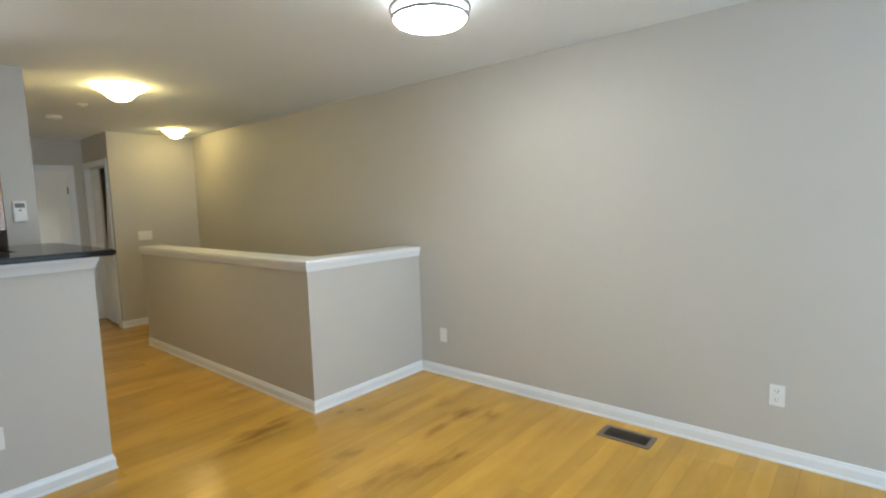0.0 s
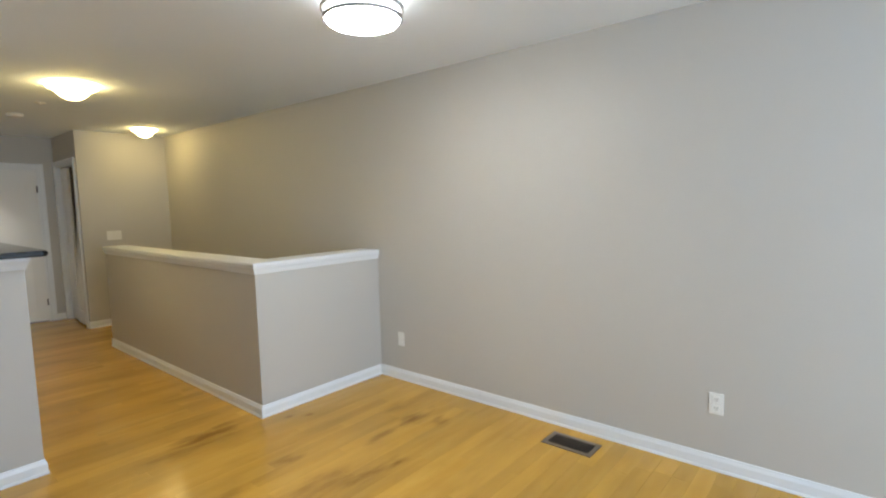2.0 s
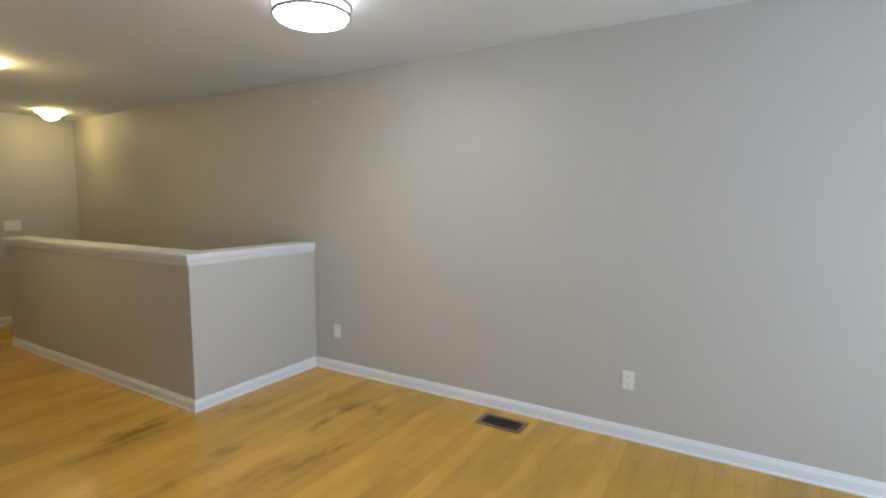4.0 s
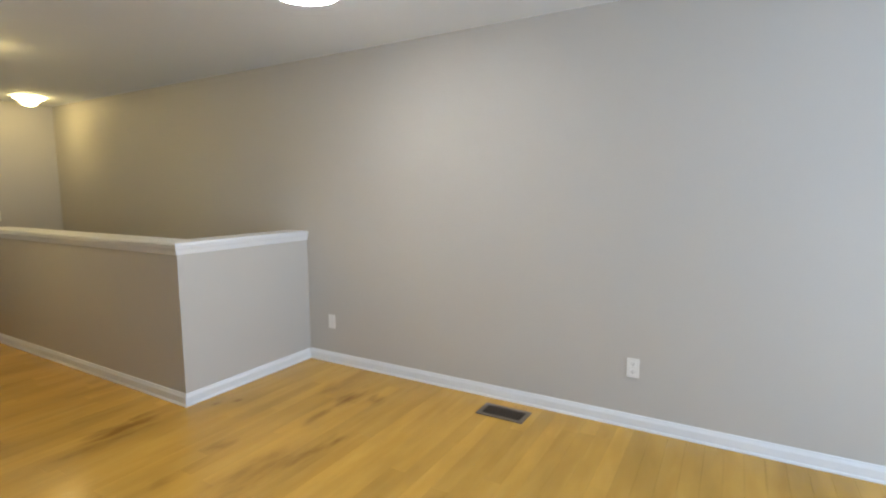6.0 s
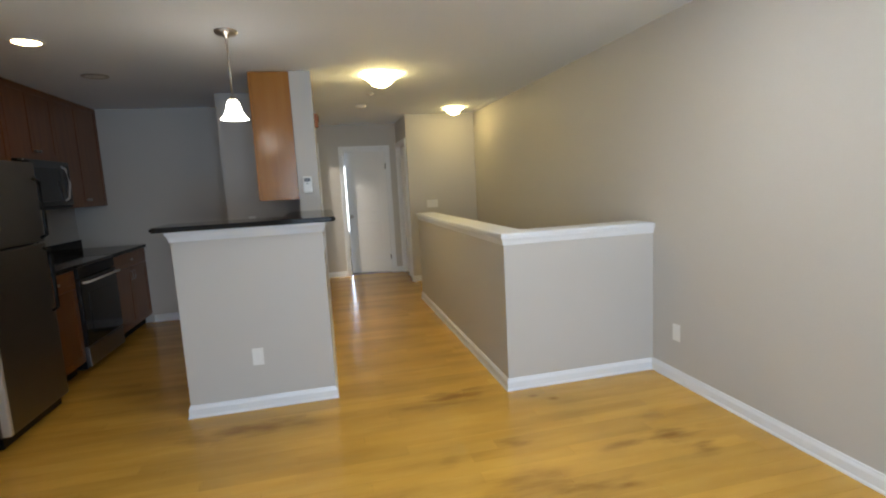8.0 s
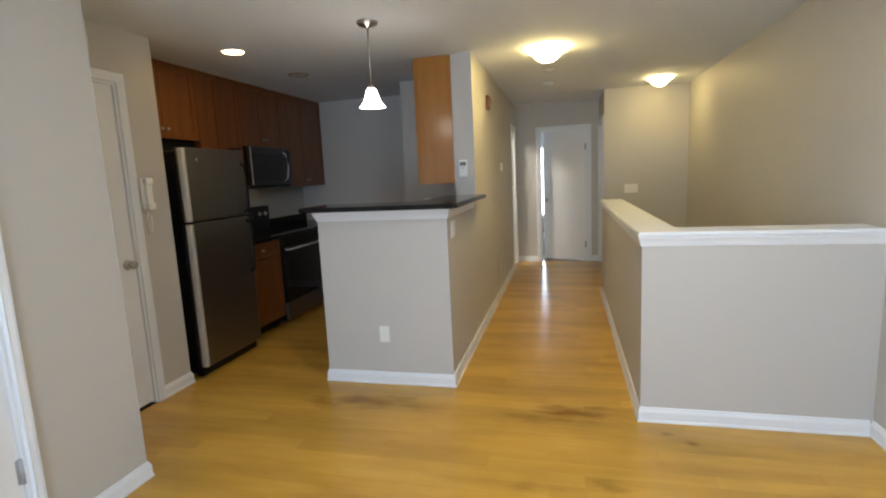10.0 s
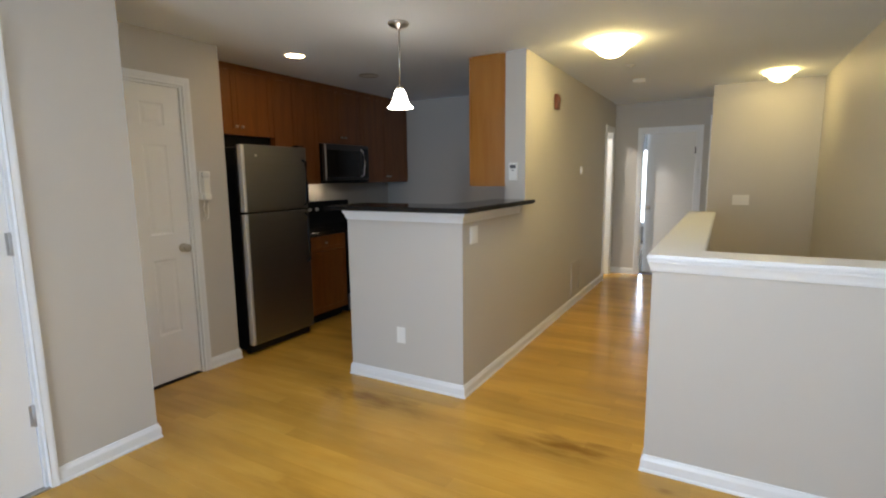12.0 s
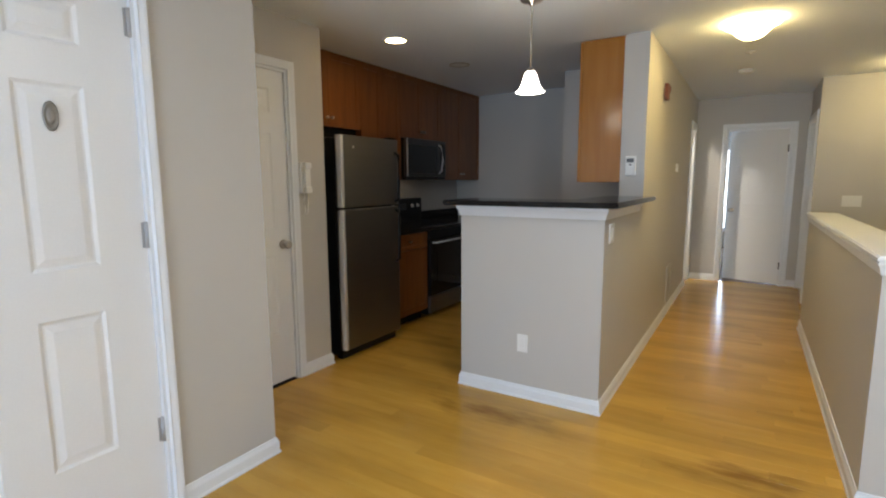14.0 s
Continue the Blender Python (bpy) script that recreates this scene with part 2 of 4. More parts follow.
def sweep(bm, path, profile, place=None):
    """Runs a closed profile of (offset to the left of the path, height) along a flat path, mitred at its corners."""
    pts = [Vector(p) for p in path]
    rings = []
    for i, p in enumerate(pts):
        ns = []
        for a, b in ((i - 1, i), (i, i + 1)):
            if 0 <= a and b < len(pts):
                d = (pts[b] - pts[a]).normalized()
                ns.append(Vector((-d.y, d.x)))
        m = ns[0] if len(ns) == 1 else (ns[0] + ns[1]) / (1 + ns[0].dot(ns[1]))
        ring = []
        for o, h in profile:
            v = Vector((p.x + m.x * o, p.y + m.y * o, h))
            ring.append(bm.verts.new(place @ v if place else v))
        rings.append(ring)
    k = len(profile)
    for a, b in zip(rings, rings[1:]):
        for j in range(k):
            bm.faces.new((a[j], a[(j + 1) % k], b[(j + 1) % k], b[j]))
    bm.faces.new(rings[0])
    bm.faces.new(rings[-1][::-1])
    bmesh.ops.recalc_face_normals(bm, faces=bm.faces)
    return bm


def lathe(bm, profile, n=24, place=None):
    """Turns a profile of (radius, height) round z."""
    rings = []
    for r, h in profile:
        ring = []
        for j in range(n):
            a = 2 * math.pi * j / n
            v = Vector((r * math.cos(a), r * math.sin(a), h))
            ring.append(bm.verts.new(place @ v if place else v))
        rings.append(ring)
    for a, b in zip(rings, rings[1:]):
        for j in range(n):
            bm.faces.new((a[j], a[(j + 1) % n], b[(j + 1) % n], b[j]))
    for ring, r in ((rings[0], profile[0][0]), (rings[-1], profile[-1][0])):
        if r > 1e-4:
            bm.faces.new(ring)
    bmesh.ops.remove_doubles(bm, verts=bm.verts, dist=1e-5)
    bmesh.ops.recalc_face_normals(bm, faces=bm.faces)
    for f in bm.faces:
        f.smooth = len(f.verts) == 4
    return bm


def tube(bm, points, radius, n=10):
    """A round bar through a row of points."""
    pts = [Vector(p) for p in points]
    rings = []
    for i, p in enumerate(pts):
        d = (pts[min(i + 1, len(pts) - 1)] - pts[max(i - 1, 0)]).normalized()
        q = d.to_track_quat("Z", "Y")
        rings.append([bm.verts.new(p + q @ Vector((radius * math.cos(2 * math.pi * j / n), radius * math.sin(2 * math.pi * j / n), 0))) for j in range(n)])
    for a, b in zip(rings, rings[1:]):
        for j in range(n):
            f = bm.faces.new((a[j], a[(j + 1) % n], b[(j + 1) % n], b[j]))
            f.smooth = True
    bm.faces.new(rings[0])
    bm.faces.new(rings[-1])
    bmesh.ops.recalc_face_normals(bm, faces=bm.faces)
    return bm


def mesh_of(name, bm, material):
    me = bpy.data.meshes.new(name)
    bm.to_mesh(me)
    bm.free()
    me.materials.append(material)
    return me


def part(name, bm, material, parent=None, label=""):
    ob = new(name, mesh_of(name, bm, material))
    if parent is not None:
        ob.parent = parent
    if label:
        ob["label"] = label
    return ob


def thing(name, m, label, category, group=""):
    ob = new(name)
    ob.empty_display_size = 0.1
    ob.matrix_world = m
    return tagged(ob, label, category, group)


def structure(name, bm, material, label, category):
    return tagged(part(name, bm, material), label, category, kind="structure")


def wall(name, axis, face, back, start, end, z0, z1, holes=(), label="greige painted plaster wall"):
    """A wall along x or y between two faces, with openings (start, end, bottom, top) cut through it."""
    bm = bmesh.new()

    def piece(a, b, lo, hi):
        if b - a > 1e-4 and hi - lo > 1e-4:
            f0, f1 = min(face, back), max(face, back)
            if axis == "x":
                box(bm, a, b, f0, f1, lo, hi)
            else:
                box(bm, f0, f1, a, b, lo, hi)

    at = start
    for a, b, lo, hi in sorted(holes):
        piece(at, a, z0, z1)
        piece(a, b, z0, lo)
        piece(a, b, hi, z1)
        at = b
    piece(at, end, z0, z1)
    return structure(name, bm, WALL, label, "wall")


# ---- the large structure ----
H = 2.44
LOW = -2.7
wall("wall_north", "x", 3.19, 3.31, -7.14, 2.92, LOW, H, label="long greige painted wall beside the stairwell")
wall("wall_stair_end", "y", -7.02, -7.14, 2.285, 3.19, LOW, H, label="greige wall at the head of the stairs")
wall("wall_hall_closet", "x", 2.165, 2.285, -8.03, -7.02, -0.02, H, [(-7.965, -7.14, -0.02, 2.06)])
wall("wall_closet_back", "x", 2.95, 3.05, -8.15, -7.14, -0.02, H)
wall("wall_hall_end", "y", -8.03, -8.15, 0.55, 2.95, -0.02, H, [(1.285, 1.99, -0.02, 2.035)], label="greige wall at the end of the hall")
wall("wall_hall_side", "x", 0.91, 0.735, -8.03, -4.28, -0.02, H, [(-7.87, -7.42, -0.02, 2.05)], label="long greige hall wall that ends in a column")
wall("wall_linen_back", "x", -0.50, -0.60, -8.03, -6.24, -0.02, H)
wall("wall_pantry", "y", -5.27, -6.24, -0.04, 0.735, -0.02, H, label="greige wall stub at the back of the kitchen")
wall("wall_kitchen_back", "y", -6.12, -6.24, -1.88, -0.04, -0.02, H)
wall("wall_kitchen_side", "x", -1.76, -1.88, -6.12, -1.765, -0.02, H)
wall("wall_fridge_side", "y", -2.968, -2.85, -1.76, -1.17, -0.02, H)
wall("wall_coat_closet", "x", -1.05, -1.17, -2.968, -1.885, -0.02, H, [(-2.645, -1.93, -0.02, 2.10)])
wall("wall_pillar", "y", -1.885, -1.765, -1.76, -0.515, -0.02, H, label="greige wall corner beside the entry door")
wall("wall_south", "x", -0.395, -0.515, -1.885, 2.92, -0.02, H, [(-1.354, -0.41, -0.02, 2.11)], label="greige wall with the entry door")
wall("wall_east", "y", 2.8, 2.92, -0.395, 3.19, -0.02, H, [(0.4, 2.3, 0.2, 2.1)], label="greige wall with the living room window")
structure("wall_peninsula", boxes((-3.33, -3.15, -0.015, 0.91, -0.02, 1.222), (-4.28, -3.33, 0.735, 0.91, -0.02, 1.222)), WALL,
          "greige half wall that carries the breakfast bar", "half wall")
structure("wall_stair_guard", boxes((-3.02, -2.837, 2.064, 3.19, -0.3, 1.054), (-5.87, -3.02, 2.064, 2.243, -0.3, 1.054)), WALL,
          "greige half wall round the stairwell", "half wall")
structure("ceiling", boxes((-8.15, 2.92, -1.88, 3.31, H, H + 0.12)), CEIL, "flat white painted ceiling", "ceiling")

# stairwell: landing, steps down and the lower floor
structure("stair_landing", boxes((-7.02, -5.87, 2.06, 3.19, -0.3, -0.024)), PLANK, "honey wood landing at the head of the stairs", "floor")
steps = bmesh.new()
for i in range(12):
    box(steps, -5.87 + 0.235 * i, -5.87 + 0.235 * (i + 1), 2.243, 3.19, LOW, -0.024 - 0.18 * (i + 1))
structure("stairs", steps, CARPET, "brown carpeted stairs that lead down", "stairs")
structure("wall_stair_south", boxes((-7.02, -3.02, 2.12, 2.243, LOW, -0.3)), WALL, "greige wall under the guard wall", "wall")
structure("wall_stair_east", boxes((-3.02, -2.9, 2.243, 3.19, LOW, -0.3)), WALL, "greige wall at the foot of the stairs", "wall")
structure("closet_floor", boxes((-8.03, -7.14, 2.285, 2.95, -0.1, -0.002)), CARPET, "dark closet floor", "floor")
structure("floor_lower", boxes((-7.14, -2.9, 2.12, 3.31, LOW - 0.1, LOW)), CARPET, "brown carpet below the stairs", "floor")

# room behind the end door
structure("bedroom_floor", boxes((-12.0, -8.04, -0.6, 3.4, -0.1, -0.005)), CARPET, "brown carpet of the bedroom", "floor")
structure("bedroom_ceiling", boxes((-12.12, -8.15, -0.72, 3.52, H, H + 0.12)), CEIL, "white bedroom ceiling", "ceiling")
wall("wall_bedroom_west", "y", -12.0, -12.12, -0.72, 3.52, -0.1, H, [(0.35, 2.05, 0.35, 2.0)])
wall("wall_bedroom_north", "x", 3.4, 3.52, -12.0, -8.03, -0.1, H)
wall("wall_bedroom_south", "x", -0.6, -0.72, -12.0, -8.03, -0.1, H)
wall("wall_bedroom_east", "y", -8.15, -8.03, 2.95, 3.4, -0.1, H)
wall("wall_bedroom_corner", "y", -8.15, -8.03, -0.6, 0.55, -0.1, H)
structure("backdrop", boxes((-16.1, -16.0, -5, 8, -2, 6)), glow("overcast_sky", (0.93, 0.97, 1.0), 5.0), "bright overcast sky outside the bedroom window", "sky")
structure("ground", boxes((-400, 400, -400, 400, -3.2, -3.1)), GRASS, "green lawn outside the windows", "ground")


def window(name, m, width, height, label):
    """A window set in its opening: frame, mullion, sill and two panes; local x across, z up, y through the wall."""
    w = thing(name, m, label, "window")
    w["kind"] = "structure"
    t = 0.05
    part("window_frame", boxes((0, t, 0, 0.08, 0, height), (width - t, width, 0, 0.08, 0, height), (t, width - t, 0, 0.08, 0, t),
                               (t, width - t, 0, 0.08, height - t, height), (width / 2 - 0.03, width / 2 + 0.03, 0, 0.08, t, height - t)), TRIM, w)
    part("window_sill", boxes((-0.05, width + 0.05, -0.08, -0.002, -0.03, 0.0), bevel=0.004), TRIM, w)
    for a, b in ((t, width / 2 - 0.03), (width / 2 + 0.03, width - t)):
        p = part("pane", boxes((a, b, 0.035, 0.041, t, height - t)), GLASS, w)
        p.visible_shadow = False
    return w


window("window_1", pose(2.83, 2.3, 0.2, 0, 0, -90), 1.9, 1.9, "white framed living room window with two panes")
window("window_2", pose(-12.03, 0.35, 0.35, 0, 0, 90), 1.7, 1.65, "white framed bedroom window with two panes")

# ---- trim ----
BASE = [(0, 0), (0.018, 0), (0.018, 0.008), (0.013, 0.016), (0.013, 0.058), (0.010, 0.067), (0.007, 0.074), (0.005, 0.083), (0, 0.085)]


def baseboard(path, label="white gloss painted baseboard"):
    structure("baseboard", sweep(bmesh.new(), path, BASE), TRIM, label, "baseboard")


baseboard([(-2.837, 3.19), (2.8, 3.19)][::-1])
baseboard([(-5.87, 2.064), (-2.837, 2.064), (-2.837, 3.172)][::-1])
baseboard([(-7.02, 3.19), (-7.02, 2.165), (-7.075, 2.165)])
baseboard([(-8.03, 2.163), (-8.03, 2.052)])
baseboard([(-8.03, 1.224), (-8.03, 0.912)])
baseboard([(-7.36, 0.91), (-3.15, 0.91), (-3.15, -0.015), (-3.33, -0.015)])
baseboard([(-6.12, -0.04), (-6.12, -1.10)])
baseboard([(-5.27, 0.10), (-5.27, -0.04), (-6.101, -0.04)])
baseboard([(-2.705, -1.05), (-2.968, -1.05), (-2.968, -1.10)][::-1])
baseboard([(-1.394, -0.395), (-1.885, -0.395), (-1.885, -1.031)][::-1])
baseboard([(2.8, -0.395), (-0.35, -0.395)][::-1])

CASE = [(0, 0), (0, 0.010), (0.006, 0.016), (0.014, 0.013), (0.040, 0.018), (0.056, 0.018), (0.060, 0.012), (0.060, 0)]


def casing(name, m, width, height, depth, label="white painted door casing", wide=0.06, stops=False):
    """Door trim on one face of a wall with its jamb lining; local x across, z up, -y towards the room."""
    frame_of = thing(name, m, label, "door frame")
    frame_of["kind"] = "structure"
    turn = Matrix(((1, 0, 0, 0), (0, 0, -1, 0), (0, 1, 0, 0), (0, 0, 0, 1)))
    part("casing", sweep(bmesh.new(), [(width, 0), (width, height), (0, height), (0, 0)][::-1], [(o * wide / 0.06, d) for o, d in CASE], turn), TRIM, frame_of)
    part("jamb", boxes((0, 0.014, 0.0, depth, 0, height), (width - 0.014, width, 0.0, depth, 0, height), (0.014, width - 0.014, 0.0, depth, height - 0.014, height)), TRIM, frame_of)
    if stops:
        part("stop", boxes((width - 0.026, width - 0.014, 0.004, 0.018, 0, height - 0.014), (0.014, width - 0.026, 0.004, 0.018, height - 0.030, height - 0.014)), TRIM, frame_of)
    return frame_of


def panel_leaf(bm, width, height, thick, panels, relief=1.0):
    """A moulded door leaf; panels are (x0, x1, z0, z1) with a sunk rim and a raised field on both faces."""
    xs = sorted({0, width, *(v for p in panels for v in p[:2])})
    zs = sorted({0, height, *(v for p in panels for v in p[2:])})
    for y, s in ((0.0, 1), (thick, -1)):
        for x0, x1 in zip(xs, xs[1:]):
            for z0, z1 in zip(zs, zs[1:]):
                if any(p[0] <= x0 and x1 <= p[1] and p[2] <= z0 and z1 <= p[3] for p in panels):
                    continue
                bm.faces.new([bm.verts.new((x, y, z)) for x, z in ((x0, z0), (x1, z0), (x1, z1), (x0, z1))])
        for x0, x1, z0, z1 in panels:
            rings = []
            for inset, sunk in ((0, 0), (0.012, 0.009), (0.020, 0.009), (0.042, 0.002)):
                rings.append([bm.verts.new((x, y + s * sunk * relief, z)) for x, z in ((x0 + inset, z0 + inset), (x1 - inset, z0 + inset), (x1 - inset, z1 - inset), (x0 + inset, z1 - inset))])
            for a, b in zip(rings, rings[1:]):
                for j in range(4):
                    bm.faces.new((a[j], a[(j + 1) % 4], b[(j + 1) % 4], b[j]))
            bm.faces.new(rings[-1])
    for x in (0, width):
        bm.faces.new([bm.verts.new(v) for v in ((x, 0, 0), (x, thick, 0), (x, thick, height), (x, 0, height))])
    for z in (0, height):
        bm.faces.new([bm.verts.new(v) for v in ((0, 0, z), (width, 0, z), (width, thick, z), (0, thick, z))])
    bmesh.ops.remove_doubles(bm, verts=bm.verts, dist=1e-5)
    bmesh.ops.recalc_face_normals(bm, faces=bm.faces)
    return bm


def knob(parent, x, z, y=0.0):
    turn = pose(x, y, z, 90, 0, 0)
    rose = part("rose", lathe(bmesh.new(), [(0.0, 0), (0.032, 0), (0.032, 0.004), (0.026, 0.009), (0.012, 0.011), (0.0, 0.011)], 24, turn), NICKEL, parent)
    part("knob", lathe(bmesh.new(), [(0.011, 0.009), (0.011, 0.03), (0.022, 0.036), (0.028, 0.046), (0.027, 0.058), (0.018, 0.066), (0.0, 0.068)], 24, turn), NICKEL, parent, "satin nickel door knob")


def hinge(parent, x, z, y=0.0, side=1):
    bm = bmesh.new()
    lathe(bm, [(0.0, -0.052), (0.0085, -0.052), (0.0085, 0.052), (0.0, 0.052)], 10, pose(x, y - 0.006, z))
    box(bm, x + 0.001, x + 0.028 * side if side > 0 else x - 0.001, y - 0.0035, y, z - 0.045, z + 0.045) if side > 0 else box(bm, x - 0.018, x - 0.001, y - 0.0035, y, z - 0.05, z + 0.05)
    part("hinge", bm, HINGE, parent, "satin grey metal hinge")


SIX = lambda w, h, stile, mid: [(a, b, z0 * h, z1 * h) for a, b in ((stile, (w - mid) / 2), ((w + mid) / 2, w - stile)) for z0, z1 in ((0.165, 0.425), (0.51, 0.81), (0.87, 0.945))]

# entry door, hinged on the side of the kitchen
casing("door_frame_1", pose(-0.41, -0.395, 0, 0, 0, 180), 0.944, 2.11, 0.118, wide=0.040)
entry = thing("door_1", pose(-0.438, -0.412, 0.012, 0, 0, 180), "closed white six panel entry door with nickel hinges and an oval viewer", "door")
entry["kind"] = "structure"
part("leaf", panel_leaf(bmesh.new(), 0.90, 2.078, 0.044, [(a, b, c, d) for a, b in ((0.17, 0.38), (0.52, 0.73)) for c, d in ((0.355, 0.90), (1.07, 1.70), (1.835, 1.975))], 0.65), DOORW, entry)
for z in (0.36, 1.165, 1.955):
    hinge(entry, 0.90, z, 0.0, -1)
part("viewer", lathe(bmesh.new(), [(0, 0), (0.027, 0), (0.027, 0.004), (0.022, 0.007), (0.020, 0.004), (0.012, 0.005), (0.010, 0.009), (0, 0.010)], 24,
                     pose(0.622, -0.0, 1.59, 90, 0, 0) @ Matrix.Diagonal((0.88, 1.85, 1, 1))), BRONZE, entry, "oval nickel door viewer")
knob(entry, 0.07, 0.95)
part("threshold", boxes((-0.02, 0.92, -0.03, 0.09, -0.02, -0.004), bevel=0.003), NICKEL, entry, "metal door threshold")

# coat closet door in the recess
casing("door_frame_2", pose(-1.93, -1.05, 0, 0, 0, 180), 0.715, 2.10, 0.118)
coat = thing("door_2", pose(-1.946, -1.066, 0.018, 0, 0, 180), "closed white six panel closet door with a nickel knob", "door")
coat["kind"] = "structure"
part("leaf", panel_leaf(bmesh.new(), 0.683, 2.066, 0.035, SIX(0.683, 2.066, 0.115, 0.11), 0.6), DOORW, coat)
knob(coat, 0.625, 0.945)
# The gap's shade is a near-black sheet laid on the floor.
structure("closet_gap_shade", boxes((-2.645, -1.93, -1.16, -1.052, -0.003, 0.003)), DARK, "dark sheet for the shade in the gap under the closet door", "floor")

# bedroom door at the end of the hall, ajar
casing("door_frame_3", pose(-8.03, 1.285, 0, 0, 0, 90), 0.705, 2.035, 0.118, stops=True)
bed = thing("door_3", pose(-8.056, 1.974, 0.012, 0, 0, 252), "white panel bedroom door standing ajar", "door")
bed["kind"] = "structure"
leaf = panel_leaf(bmesh.new(), 0.672, 2.0, 0.035, [(0.11, 0.562, 0.2, 0.86), (0.11, 0.562, 1.02, 1.86)], 0.15)
part("leaf", leaf, DOORW, bed)
turn = pose(0.615, 0.035, 0.95, -90, 0, 0)
part("knob", lathe(bmesh.new(), [(0.0, 0), (0.03, 0), (0.026, 0.009), (0.011, 0.012), (0.011, 0.03), (0.026, 0.042), (0.026, 0.056), (0.0, 0.066)], 20, turn), NICKEL, bed, "satin nickel door knob")
for z in (0.25, 1.75):
    part("hinge", lathe(bmesh.new(), [(0, -0.045), (0.008, -0.045), (0.008, 0.045), (0, 0.045)], 10, pose(0.0, 0.038, z)), GREYPLASTIC, bed, "dark metal hinge")

# narrow linen door in the hall wall, opened back into its small room
casing("door_frame_4", pose(-7.42, 0.91, 0, 0, 0, 180), 0.45, 2.05, 0.17, wide=0.056)
linen = thing("door_4", pose(-7.854, 0.785, 0.012, 0, 0, -90), "narrow white closet door standing wide open", "door")
linen["kind"] = "structure"
part("leaf", panel_leaf(bmesh.new(), 0.415, 2.015, 0.033, [(0.08, 0.335, 0.2, 0.86), (0.08, 0.335, 1.02, 1.86)]), DOORW, linen)
for z in (0.25, 1.02, 1.80):
    hinge(linen, 0.0, z, 0.002, -1)

# folding closet door beside the stairs
casing("door_frame_5", pose(-7.965, 2.165, 0), 0.825, 2.06, 0.118)
fold = thing("door_5", pose(-7.945, 2.215, 0.015), "white folding closet door half open, one leaf hanging loose", "door")
fold["kind"] = "structure"
a = part("leaf", panel_leaf(bmesh.new(), 0.36, 2.01, 0.03, [(0.06, 0.30, 0.15, 0.9), (0.06, 0.30, 1.02, 1.88)]), DOORW, fold)
a.matrix_basis = pose(0, 0.0, 0, 0, 0, -3)
b = part("leaf", panel_leaf(bmesh.new(), 0.35, 2.0, 0.03, [(0.06, 0.29, 0.15, 0.9), (0.06, 0.29, 1.02, 1.88)]), DOORW, fold, "white leaf that leans back at its top")
b.matrix_basis = pose(0.385, -0.040, 0.006, -2.9, 0, -3)
part("track", boxes((0.0, 0.785, 0.0, 0.03, 2.012, 2.028)), NICKEL, fold)

# cap of the stair guard
cap = bmesh.new()
outline = [(-5.895, 2.040), (-2.812, 2.040), (-2.812, 3.188), (-3.05, 3.188), (-3.05, 2.275), (-5.895, 2.275)]
f = cap.faces.new([cap.verts.new((x, y, 1.0545)) for x, y in outline])
r = bmesh.ops.extrude_face_region(cap, geom=[f])
bmesh.ops.translate(cap, vec=(0, 0, 0.026), verts=[v for v in r["geom"] if isinstance(v, bmesh.types.BMVert)])
bmesh.ops.recalc_face_normals(cap, faces=cap.faces)
bmesh.ops.bevel(cap, geom=[e for e in cap.edges if abs(e.verts[0].co.z - e.verts[1].co.z) < 1e-5], offset=0.007, segments=3, affect="EDGES")
ledge = thing("guard_cap", pose(0, 0, 0), "white painted ledge on top of the stair guard wall", "ledge")
ledge["kind"] = "structure"
part("cap_board", cap, TRIM, ledge)
CROWN = [(0, 0), (0.006, 0), (0.009, 0.010), (0.011, 0.022), (0.015, 0.036), (0.020, 0.046), (0.021, 0.056), (0, 0.056)]
part("moulding", sweep(bmesh.new(), [(-5.87, 2.243), (-5.87, 2.064), (-2.837, 2.064), (-2.837, 3.188)][::-1], [(o, 1.003 + h * 0.91) for o, h in CROWN]), TRIM, ledge)

# breakfast bar top and its moulding
bar = thing("breakfast_bar", pose(0, 0, 0), "polished black granite bar top on the half wall", "countertop")
top = bmesh.new()
outline = [(-4.279, 1.0), (-3.055, 1.0), (-3.03, 0.975), (-3.03, -0.075), (-3.055, -0.10), (-3.46, -0.10), (-3.46, 0.64), (-4.279, 0.64)]
f = top.faces.new([top.verts.new((x, y, 1.226)) for x, y in outline])
r = bmesh.ops.extrude_face_region(top, geom=[f])
bmesh.ops.translate(top, vec=(0, 0, 0.032), verts=[v for v in r["geom"] if isinstance(v, bmesh.types.BMVert)])
bmesh.ops.recalc_face_normals(top, faces=top.faces)
bmesh.ops.bevel(top, geom=[e for e in top.edges if abs(e.verts[0].co.z - e.verts[1].co.z) < 1e-5], offset=0.008, segments=3, affect="EDGES")
part("slab", top, GRANITE, bar)
CROWN2 = [(0, 0), (0.006, 0), (0.009, 0.010), (0.012, 0.024), (0.018, 0.038), (0.025, 0.048), (0.027, 0.070), (0, 0.070)]
part("moulding", sweep(bmesh.new(), [(-4.15, 0.91), (-3.15, 0.91), (-3.15, -0.015), (-3.33, -0.015)], [(o, 1.156 + h) for o, h in CROWN2]), TRIM, bar, "white moulding under the bar top")


